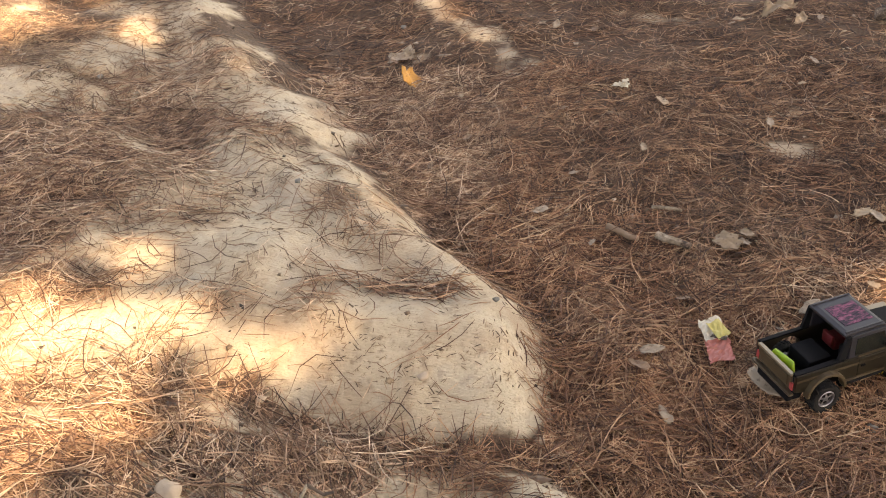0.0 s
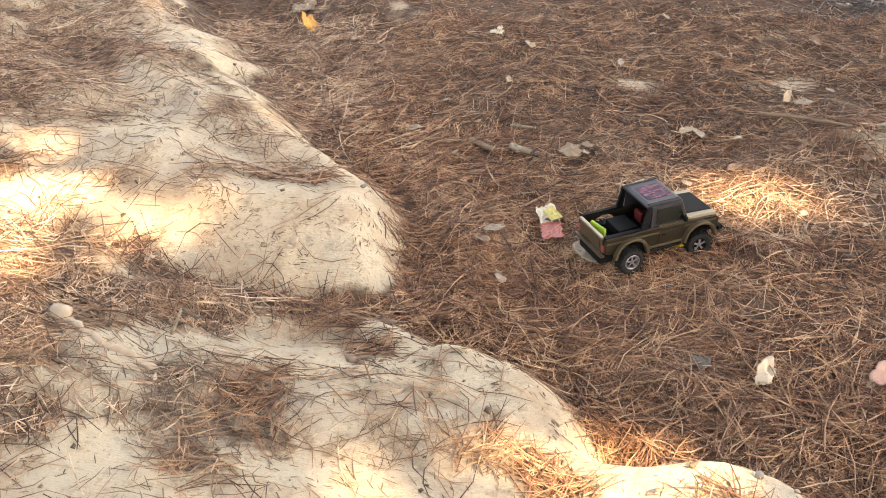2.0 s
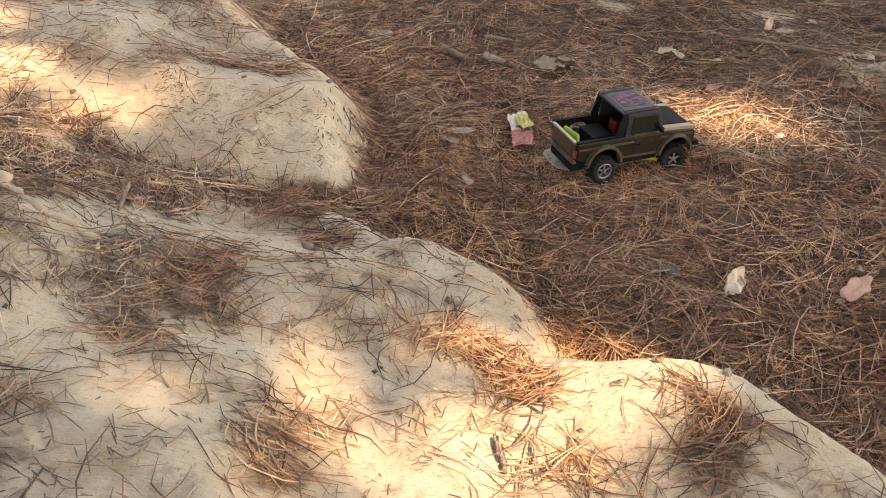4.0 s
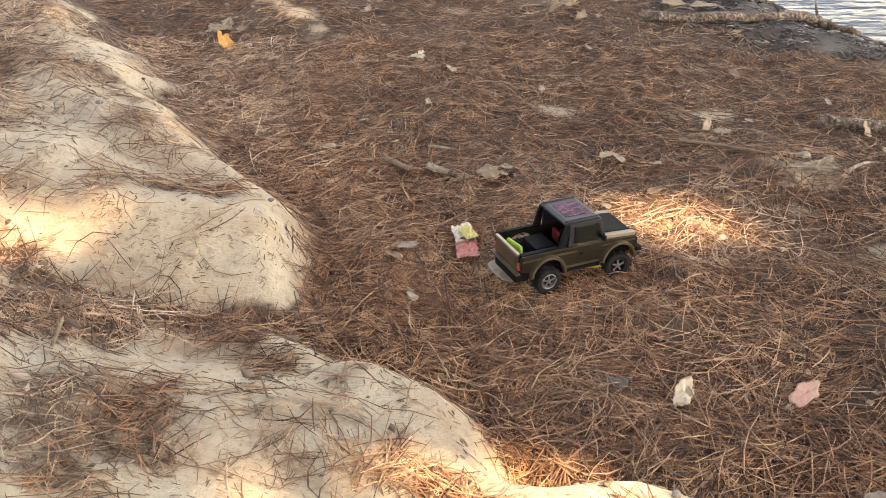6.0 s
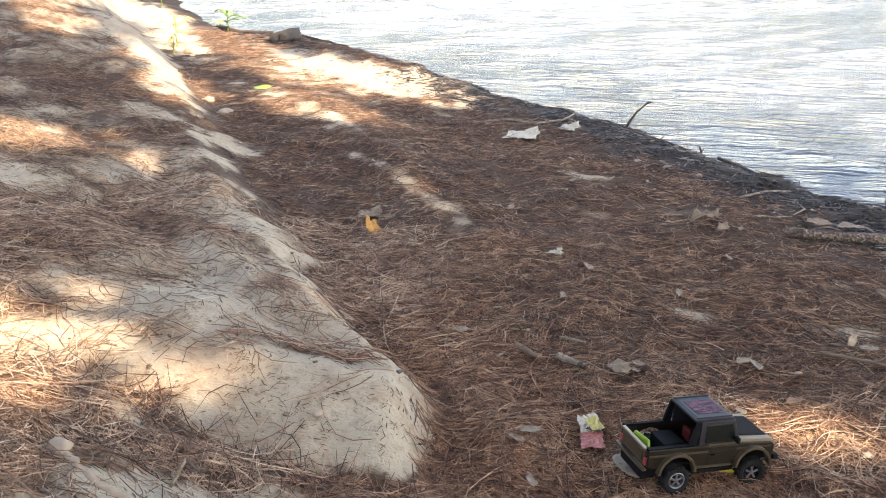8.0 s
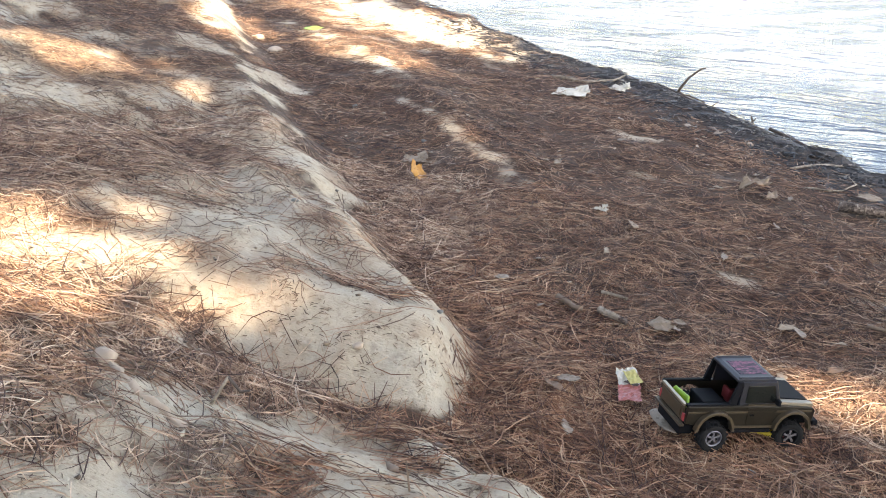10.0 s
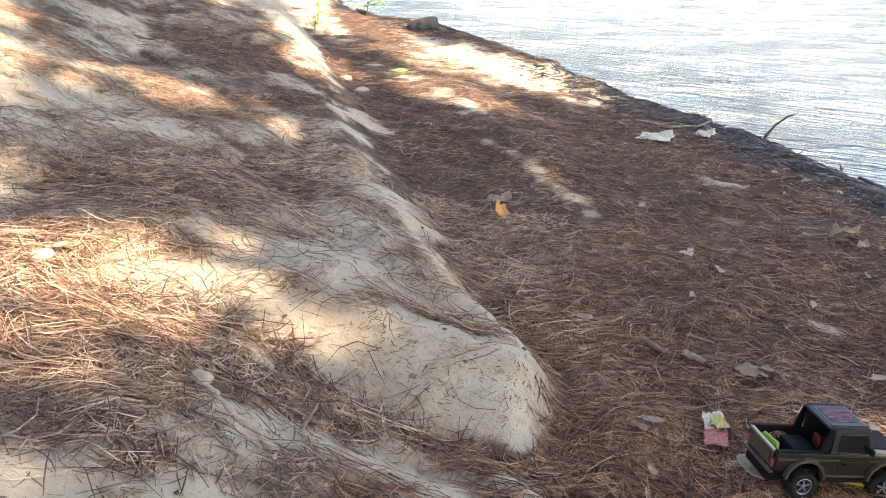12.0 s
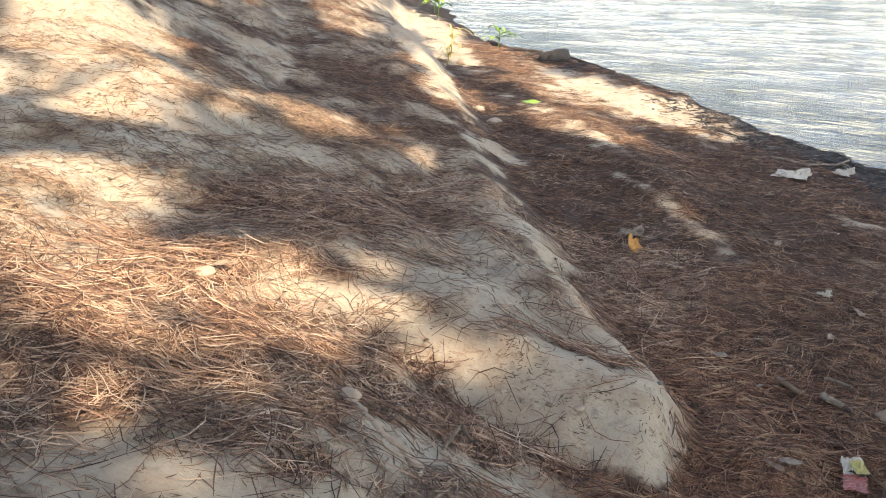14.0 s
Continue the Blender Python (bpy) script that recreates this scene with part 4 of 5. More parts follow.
def pickup(m):
    rnd = random.Random(5)
    truck = thing("toy_pickup", "dark olive toy pickup with black hood standing on pine needles", "toy truck", m)
    rear, front, W, lift = -0.086, 0.086, 0.060, 0.008
    z0, z1 = 0.038 + lift, 0.086 + lift
    # side panels with the wheel arches cut out
    outline = [(-0.148, z0 + 0.012), (-0.124, z0 + 0.006)] + arch(rear, z0, 0.037)[1:-1] + [(rear + 0.038, z0), (front - 0.038, z0)] + arch(front, z0, 0.037)[1:-1] + [(0.124, z0 + 0.006), (0.134, z0 + 0.012), (0.136, z1 - 0.012), (0.13, z1 - 0.006), (0.05, z1), (-0.148, z1)]
    for s in (-1, 1):
        part("side_panel", slab(outline, s * (W - 0.007), s * W), "paint", truck, "dark olive body side")
        part("belt_stripe", box(-0.146, 0.128, s * (W - 0.0005), s * (W + 0.0012), z1 - 0.014, z1 - 0.0105, 0.0004), "bronze", truck, "thin bronze stripe")
        part("sill_stripe", box(-0.046, 0.046, s * (W - 0.0005), s * (W + 0.002), z0 + 0.001, z0 + 0.005, 0.0006), "bronze", truck, "thin bronze sill")
        for cx in (rear, front):
            rim_out = arch(cx, z0 - 0.002, 0.0425) + list(reversed(arch(cx, z0 - 0.002, 0.0365)))
            part("wheel_flare", slab(rim_out, s * (W - 0.002), s * (W + 0.011), 0.001), "bronze", truck, "scuffed bronze wheel arch")
        # bar added below the sill, which darkens the space under the body
        part("sill_bar", box(-0.047, 0.047, s * 0.052 - 0.006, s * 0.052 + 0.006, z0 - 0.013, z0 - 0.005, 0.002), "black", truck, "black bar below the sill")
        part("door", slab([(-0.016, z0 + 0.007), (0.043, z0 + 0.007), (0.05, z1 - 0.003), (-0.016, z1 - 0.003)], s * (W - 0.001), s * (W + 0.0013), 0.0006), "paint", truck, "dark olive door")
        part("door_handle", box(-0.011, -0.003, s * (W + 0.001), s * (W + 0.0035), z1 - 0.020, z1 - 0.0175, 0.0005), "black", truck)
        # cab side: pillars and window
        frame_out = [(-0.036, z1 - 0.001), (0.056, z1 - 0.001), (0.038, z1 + 0.050), (-0.036, z1 + 0.050)]
        part("cab_side", slab(frame_out, s * (W - 0.009), s * (W - 0.004), 0.001), "roof", truck, "dark grey cab side")
        part("window", slab([(-0.024, z1 + 0.005), (0.047, z1 + 0.005), (0.033, z1 + 0.043), (-0.024, z1 + 0.043)], s * (W - 0.0042), s * (W - 0.0025), 0.0004), "window", truck, "dark tinted side window")
        part("window_trim", box(-0.016, 0.048, s * (W - 0.003), s * (W - 0.001), z1 + 0.0005, z1 + 0.003, 0.0004), "bronze", truck)
        hoop = [(-0.045, z1 + 0.050), (-0.036, z1 + 0.050), (-0.042, z1 - 0.002), (-0.060, z1 - 0.002)]
        part("roll_bar", slab(hoop, s * (W - 0.010), s * (W - 0.004), 0.001), "black", truck, "black sloping roll bar")
        part("mirror", box(0.040, 0.045, s * (W + 0.001), s * (W + 0.012), z1 + 0.006, z1 + 0.016, 0.001), "black", truck, "small black door mirror")
        part("headlight", lathe([(0.0, 0.1395), (0.006, 0.139), (0.0085, 0.1375), (0.0088, 0.133)], "Y", 18), "lens", truck, "round headlight").matrix_basis = Matrix.Translation((0, s * 0.036, z1 - 0.020)) @ Matrix.Rotation(-math.pi / 2, 4, "Z")
        part("tail_light", box(-0.151, -0.147, s * 0.050 - 0.004, s * 0.050 + 0.004, z1 - 0.034, z1 - 0.018, 0.0008), "crimson_foil", truck, "small red tail light")
        part("hood_edge", slab([(0.056, z1 - 0.001), (0.131, z1 - 0.006), (0.131, z1 + 0.0015), (0.056, z1 + 0.006)], s * 0.040, s * 0.0555), "paint_beige", truck, "sand-coloured bonnet edge")
        part("bed_rail", box(-0.148, -0.048, s * 0.049, s * 0.057, z1 - 0.001, z1 + 0.003, 0.001), "black", truck)
        part("seat", box(-0.012, 0.012, s * 0.024 - 0.015, s * 0.024 + 0.015, z0 + 0.01, z1 - 0.012, 0.003), "red" if s > 0 else "black", truck, "small bucket seat")
        part("seat_back", box(-0.020, -0.012, s * 0.024 - 0.014, s * 0.024 + 0.014, z0 + 0.02, z1 - 0.003, 0.003), "red" if s > 0 else "black", truck)
    part("hood", slab([(0.056, z1 - 0.004), (0.133, z1 - 0.010), (0.133, z1 - 0.002), (0.125, z1 + 0.0035), (0.056, z1 + 0.0085)], -0.0405, 0.0405), "black", truck, "matt black bonnet")
    part("grille", box(0.128, 0.137, -0.048, 0.048, z0 + 0.014, z1 - 0.008, 0.002), "black", truck, "black front grille")
    for k in range(5):
        part("grille_bar", box(0.1365, 0.1385, -0.024 + 0.010 * k, -0.019 + 0.010 * k, z0 + 0.017, z1 - 0.012, 0.0006), "roof", truck)
    part("front_bumper", box(0.137, 0.150, -0.060, 0.060, z0 + 0.002, z0 + 0.013, 0.003), "black", truck, "black front bumper")
    part("winch", box(0.146, 0.154, -0.014, 0.014, z0 + 0.006, z0 + 0.017, 0.002), "chrome", truck)
    part("rear_bumper", box(-0.158, -0.148, -0.058, 0.058, z0 + 0.004, z0 + 0.009, 0.002), "bronze", truck, "scuffed bronze rear bumper bar")
    # black block added to deepen the shade below the tailgate
    part("rear_block", box(-0.152, -0.120, -0.046, 0.046, 0.026, z0 + 0.004, 0.004), "black", truck, "black block below the tailgate")
    part("tailgate", box(-0.1505, -0.1465, -0.0485, 0.0485, z0 + 0.012, z1, 0.001), "bronze", truck, "scuffed bronze tailgate")
    part("tailgate_panel", box(-0.1525, -0.150, -0.040, 0.040, z0 + 0.019, z1 - 0.008, 0.001), "bronze", truck)
    part("tailgate_rail", box(-0.153, -0.1455, -0.050, 0.050, z1 - 0.003, z1 + 0.002, 0.001), "chrome", truck)
    part("bed_floor", box(-0.146, -0.024, -0.049, 0.049, z0 + 0.006, z0 + 0.010, 0.001), "black", truck)
    part("cab_floor", box(-0.024, 0.128, -0.049, 0.049, z0 + 0.002, z0 + 0.010, 0.001), "black", truck)
    part("dashboard", box(0.040, 0.056, -0.048, 0.048, z0 + 0.01, z1 + 0.004, 0.003), "black", truck)
    part("steering_wheel", lathe([(0.0085, 0.0), (0.0095, 0.0012), (0.0105, 0.0), (0.0095, -0.0012), (0.0085, 0.0)], "Z", 18), "black", truck).matrix_basis = pose(0.033, 0.024, z1 + 0.006, 0, -62, 0)
    part("battery_box", box(-0.098, -0.050, -0.030, 0.030, z0 + 0.010, z1 - 0.006, 0.003), "black", truck, "black box in the bed")
    part("servo", box(-0.124, -0.104, -0.044, -0.028, z0 + 0.010, z0 + 0.026, 0.002), "silver", truck, "grey metal box in the bed")
    strip = box(-0.004, 0.004, -0.036, 0.030, 0, 0.022, 0.003, 0.3)
    part("lime_strip", strip, "lime", truck, "lime green plastic piece at the tailgate").matrix_basis = pose(-0.139, 0.0, z1 - 0.016, 0, 14, 8)
    part("roof", slab([(-0.047, z1 + 0.048), (0.041, z1 + 0.048), (0.039, z1 + 0.053), (0.032, z1 + 0.0555), (-0.038, z1 + 0.0555), (-0.047, z1 + 0.053)], -0.051, 0.051, 0.0015), "roof", truck, "dark grey flat roof")
    part("roof_graphic", box(-0.032, 0.028, -0.030, 0.028, z1 + 0.0550, z1 + 0.0562, 0.0004), "pink", truck, "worn pink graphic on the roof")
    for s in (-1, 1):
        part("roof_rail", box(-0.044, 0.036, s * 0.046 - 0.0018, s * 0.046 + 0.0018, z1 + 0.055, z1 + 0.0575, 0.0008), "roof", truck)
    screen = slab([(0.0555, z1 + 0.002), (0.059, z1 + 0.002), (0.0415, z1 + 0.050), (0.038, z1 + 0.050)], -0.051, 0.051, 0.0008)
    part("windscreen_frame", screen, "bronze", truck, "bronze windscreen frame")
    part("windscreen", slab([(0.0575, z1 + 0.007), (0.0598, z1 + 0.007), (0.0448, z1 + 0.0455), (0.0425, z1 + 0.0455)], -0.045, 0.045, 0.0004), "window", truck, "dark tinted windscreen")
    part("chassis", box(-0.135, 0.13, -0.034, 0.034, 0.022, z0 + 0.004, 0.004), "black", truck)
    for x in (rear, front):
        axle = rod([(x, -W, 0.030), (x, W, 0.030)], (0.005, 0.005), 10)
        part("axle", axle, "black", truck)
        for s in (-1, 1):
            part("shock_absorber", rod([(x - 0.012, s * 0.036, 0.034), (x - 0.016, s * 0.034, z0 + 0.018)], (0.004, 0.004), 10), "silver", truck)
            wheel(truck, x, s * (W + 0.001), -8 if x == front else 0, rnd)
    return truck


pickup(pose(0.519, 1.854, 0.020, -3, 5, 31) @ Matrix.Scale(1.07, 4))


# ---- fallen leaves ----
def lobed(a, lobes, deep):
    return 1 - deep * (0.5 - 0.5 * math.cos(lobes * a)) ** 0.8


def leaf_blade(size, kind, rnd, curl):
    """A thin curled blade of a given outline, with its tip along +x."""
    bm = bmesh.new()
    n, rings = 30, 5
    grid = []
    for k in range(n):
        a = 2 * math.pi * k / n
        if kind == "maple":
            r = lobed(a, 5, 0.27) * (1.0 if abs(a - math.pi) > 0.5 else 0.75)
            x, y = r * math.cos(a), r * math.sin(a)
        elif kind == "oak":
            r = lobed(a + 0.4, 7, 0.25)
            x, y = r * math.cos(a), 0.6 * r * math.sin(a)
        elif kind == "torn":
            r = 0.84 + 0.15 * math.sin(2 * a + 1) + 0.07 * math.sin(5 * a + 0.5)
            x, y = r * math.cos(a), 0.75 * r * math.sin(a)
        else:
            x, y = math.cos(a), 0.46 * math.sin(a) * (1 - 0.25 * math.cos(a))
        j = 1 + rnd.uniform(-0.11, 0.07)
        grid.append([(x * j * q / rings, y * j * q / rings) for q in range(1, rings + 1)])
    wob = [rnd.uniform(0, 6.28) for _ in range(4)]

    def lift(x, y):
        return curl * (0.55 * y * y + 0.35 * x * x * x + 0.16 * math.sin(4 * x + wob[0]) * math.sin(5 * y + wob[1]) + 0.07 * math.sin(9 * x + wob[2]) * math.cos(11 * y + wob[3])) - 0.03 * math.exp(-abs(y) * 14)

    for z in (0.0, 0.022):
        mid = bm.verts.new((0, 0, size * lift(0, 0) + z * size))
        v = [[bm.verts.new((size * x, size * y, size * lift(x, y) + z * size)) for x, y in row] for row in grid]
        for k in range(n):
            p, q = v[k], v[(k + 1) % n]
            bm.faces.new((mid, p[0], q[0]))
            for i in range(rings - 1):
                bm.faces.new((p[i], p[i + 1], q[i + 1], q[i]))
        if z:
            for k in range(n):
                bm.faces.new((low[k], v[k][-1], v[(k + 1) % n][-1], low[(k + 1) % n]))
        low = [row[-1] for row in v]
    bmesh.ops.recalc_face_normals(bm, faces=bm.faces)
    zlow = min(v.co.z for v in bm.verts)
    bm.transform(Matrix.Translation((0, 0, -zlow)))
    return bm


def leaf(x, y, size, kind, mat, label, turn, curl=0.3, tilt=(0, 0), lift=0.008, seed=1, name="fallen_leaf"):
    rnd = random.Random(seed)
    ob = thing(name, label, "leaf", pose(x, y, ground_at(x, y) + lift + 0.008, tilt[0], tilt[1], turn))
    part("blade", leaf_blade(size, kind, rnd, curl), mat, ob, smooth_faces=True)
    part("stem", rod([(-0.7 * size, 0, 0.06 * size), (-1.1 * size, 0.05 * size, 0.05 * size), (-1.5 * size, 0.16 * size, 0.12 * size)], (0.014 * size, 0.02 * size, 0.026 * size), 6), "twig", ob)
    part("midrib", rod([(-0.75 * size, 0, curl * 0.0 + 0.085 * size), (0, 0, 0.06 * size + curl * 0.06 * size), (0.8 * size, 0, 0.07 * size + curl * 0.24 * size)], (0.016 * size, 0.012 * size, 0.005 * size), 5), mat, ob)
    return ob


leaf(-0.672, 3.125, 0.050, "maple", "leaf_yellow", "yellow lobed leaf curled up on brown needles", 100, 0.55, (48, -8), 0.022, 2)
leaf(0.505, 3.47, 0.06, "oak", "leaf_tan", "large tan lobed leaf lying on the needles", 10, 1.15, (6, 0), 0.014, 3)
leaf(0.565, 3.42, 0.034, "torn", "leaf_tan", "curled half of a tan leaf", 70, 0.8, (20, 10), 0.018, 23)
leaf(0.382, 1.805, 0.052, "torn", "leaf_grey", "grey torn leaf propped up beside a wrapper", -56, 0.3, (8, 6), 0.008, 4)
leaf(0.742, 1.41, 0.034, "torn", "leaf_cream", "small crumpled cream leaf with a bent stem", 62, 1.0, (14, 0), 0.018, 5)
leaf(0.98, 1.445, 0.038, "torn", "leaf_pink", "pinkish leaf with a worn tan edge", 35, 0.25, (12, -10), 0.018, 6)
leaf(0.122, 1.812, 0.024, "oval", "leaf_brown", "brown curled leaf on a drift of needles", 160, 0.6, (0, 0), 0.02, 7)
leaf(0.147, 1.868, 0.028, "oval", "leaf_grey", "greyish curled leaf on a drift of needles", 10, 0.5, (4, 0), 0.02, 8)
leaf(0.315, 2.275, 0.046, "oak", "leaf_tan", "long tan curled leaf beside short twigs", -42, 0.5, (18, 0), 0.014, 9)
leaf(0.36, 2.30, 0.022, "oval", "leaf_tan", "small tan leaf beside a longer one", -40, 0.5, (12, 0), 0.014, 10)
leaf(0.92, 3.66, 0.050, "oval", "leaf_pale", "pale tan leaf near a fallen branch", -30, 0.4, (12, 0), 0.012, 11)
leaf(1.03, 3.64, 0.048, "oval", "leaf_grey", "grey tan leaf near a fallen branch", -12, 0.4, (6, 0), 0.012, 12)
leaf(0.48, 2.04, 0.030, "torn", "leaf_grey", "pale broken leaf pressed into the needles", 40, 0.3, (4, 0), 0.01, 13)
leaf(0.52, 1.985, 0.026, "torn", "leaf_pale", "pale broken leaf pressed into the needles", 110, 0.3, (6, 0), 0.01, 14)
leaf(0.56, 1.985, 0.022, "oval", "leaf_pale", "small pale leaf standing on its edge", -15, 0.4, (38, 0), 0.014, 15)
leaf(0.628, 2.385, 0.026, "oak", "leaf_pale", "cluster of small pale leaves in the litter", 20, 0.5, (10, 0), 0.012, 16)
leaf(0.66, 2.375, 0.024, "torn", "leaf_grey", "cluster of small pale leaves in the litter", 120, 0.5, (10, 0), 0.012, 17)
leaf(0.76, 2.33, 0.022, "torn", "leaf_pale", "small cream leaf at a sunlit spot", 200, 0.6, (18, 0), 0.014, 18)
leaf(0.917, 2.59, 0.030, "oval", "leaf_pale", "cream leaf standing up in the litter", 70, 0.5, (50, 0), 0.02, 19)
leaf(0.962, 2.56, 0.026, "torn", "leaf_grey", "greyish leaf lying in the litter", -20, 0.4, (8, 0), 0.012, 20)
leaf(-2.07, 5.25, 0.06, "oval", "leaf_green", "faded green leaf on the sandy slope", 15, 0.3, (10, 0), 0.012, 21)
leaf(1.06, 1.17, 0.034, "oval", "leaf_grey", "grey curled leaf among coarse needles", -30, 0.6, (14, 0), 0.018, 22)
leaf(-1.215, 1.52, 0.024, "torn", "leaf_pale", "pale crumpled leaf on a needle drift", 30, 0.5, (8, 0), 0.02, 23)
for k in range(90):
    rnd = random.Random(900 + k)
    x, y = rnd.uniform(-1.0, 1.55), rnd.uniform(1.7, 5.0)
    if float(side_of(TOE, x, y)) > -0.12 or float(side_of(SHORE, x, y)) < 0.4 or (0.3 < x < 0.8 and 1.7 < y < 2.1):
        continue
    tone = rnd.choice(("leaf_grey", "leaf_pale", "leaf_brown", "leaf_brown"))
    leaf(x, y, rnd.uniform(0.012, 0.026), rnd.choice(("oval", "torn", "oak")), tone, "small dry " + {"leaf_grey": "grey", "leaf_pale": "pale", "leaf_brown": "brown"}[tone] + " leaf among pine needles", rnd.uniform(0, 360), 0.5, (rnd.uniform(-15, 25), 0), 0.01, 300 + k)


# ---- litter left by visitors ----
def crumpled(w, h, nx, ny, rough, rnd, thick=0.0012):
    bm = bmesh.new()
    z = [[rnd.uniform(-rough, rough) + 0.6 * rough * math.sin(3.1 * i + 1.7 * j) for i in range(nx + 1)] for j in range(ny + 1)]
    layers = []
    for d in (0, thick):
        layers.append([[bm.verts.new((w * (i / nx - 0.5) + (rnd.uniform(-1, 1) * w * 0.03 if not d else 0), h * (j / ny - 0.5), z[j][i] + d)) for i in range(nx + 1)] for j in range(ny + 1)])
    for a, b in zip(sum(layers[0], []), sum(layers[1], [])):
        b.co.x, b.co.y = a.co.x, a.co.y
    for layer in layers:
        for j in range(ny):
            for i in range(nx):
                bm.faces.new((layer[j][i], layer[j][i + 1], layer[j + 1][i + 1], layer[j + 1][i]))
    for v in layers[0] + layers[1]:
        for p in v:
            p.co.x *= 1 - 0.22 * math.sin(9 * p.co.y / h + 2.0) * abs(p.co.y / h)
            p.co.y *= 1 - 0.3 * math.cos(7 * p.co.x / w + 1.0) * abs(p.co.x / w)
    rim = [(0, i) for i in range(nx)] + [(j, nx) for j in range(ny)] + [(ny, i) for i in range(nx, 0, -1)] + [(j, 0) for j in range(ny, 0, -1)]
    for k in range(len(rim)):
        (a, b), (c, d) = rim[k], rim[(k + 1) % len(rim)]
        bm.faces.new((layers[0][a][b], layers[0][c][d], layers[1][c][d], layers[1][a][b]))
    bmesh.ops.recalc_face_normals(bm, faces=bm.faces)
    return bm


rnd = random.Random(41)
packet = thing("snack_wrapper", "torn red and white snack wrapper lying on pine needles", "wrapper", pose(0.280, 1.922, ground_at(0.280, 1.922) + 0.034, 4, -4, 10))
part("red_half", crumpled(0.050, 0.062, 7, 8, 0.0022, rnd), "red_foil", packet, "faded red printed foil").location = (0, -0.030, 0)
part("white_half", crumpled(0.046, 0.056, 7, 8, 0.003, rnd), "white", packet, "white torn top of the wrapper").matrix_basis = pose(-0.003, 0.026, 0.004, 10, 0, 8)
part("yellow_print", crumpled(0.030, 0.044, 5, 6, 0.002, rnd), "straw", packet, "yellow printed corner").matrix_basis = pose(0.009, 0.022, 0.008, 10, 0, 24)
part("fold", crumpled(0.034, 0.010, 6, 3, 0.002, rnd), "dark_wood", packet, "dark folded seam").matrix_basis = pose(0.006, 0.001, 0.0045, 0, 0, -28)

sleeve = thing("lolly_wrapper", "yellow ice lolly wrapper with a crumpled red end", "wrapper", pose(0.572, 1.86, ground_at(0.572, 1.86) + 0.014, 0, 0, 0.5))
tube = rod([(-0.064 + 0.0102 * k, 0.0012 * math.sin(k), 0.0008 * math.cos(2 * k)) for k in range(11)], [0.0105, 0.0115, 0.011, 0.0118, 0.0112, 0.011, 0.0118, 0.012, 0.0125, 0.0132, 0.0138], 12, 0.06, rnd)
tube.transform(Matrix.Diagonal((1, 1, 0.55, 1)))
part("yellow_sleeve", tube, "yellow_foil", sleeve, "bright yellow foil sleeve", True)
part("red_end", crumpled(0.036, 0.030, 7, 6, 0.0035, rnd), "crimson_foil", sleeve, "crumpled crimson end").location = (0.051, 0.004, 0.004)
flap = crumpled(0.062, 0.010, 9, 3, 0.0012, rnd)
part("red_flap", flap, "crimson_foil", sleeve, "thin red edge of the foil").matrix_basis = pose(0.012, 0.010, 0.005, 30, 0, 4)
part("seam", crumpled(0.07, 0.003, 9, 2, 0.0005, rnd), "leaf_yellow", sleeve).location = (-0.02, -0.003, 0.0068)


def scrap(x, y, w, h, turn, label, seed, mat="white", name="plastic_scrap", kind="plastic scrap"):
    r = random.Random(seed)
    ob = thing(name, label, kind, pose(x, y, ground_at(x, y) + 0.016, 8, -4, turn))
    part("sheet", crumpled(w, h, 9, 7, 0.0045, r), mat, ob)
    part("torn_flap", crumpled(w * 0.4, h * 0.5, 5, 4, 0.004, r), mat, ob).matrix_basis = pose(w * 0.3, h * 0.25, 0.012, 28, -14, 20)


scrap(-0.40, 4.645, 0.16, 0.09, -12, "crumpled white plastic scrap near the water", 51)
scrap(-0.20, 4.88, 0.10, 0.07, -28, "small crumpled white plastic scrap near the water", 52)
scrap(0.02, 3.04, 0.05, 0.022, -18, "thin white scrap on the brown needles", 53)
scrap(-0.745, 3.32, 0.09, 0.05, 10, "pale flattened scrap half covered by needles", 54, "leaf_grey")


# ---- wood ----
def wobble(points, amount, rnd, steps=4):
    """More points on a line, each a little off it."""
    out = []
    for a, b in zip(points[:-1], points[1:]):
        for k in range(steps):
            u = k / steps
            out.append(tuple(a[i] + (b[i] - a[i]) * u + rnd.uniform(-amount, amount) for i in range(3)))
    return out + [points[-1]]


def on_ground(points, lift):
    return [(x, y, ground_at(x, y) + lift) for x, y in points]


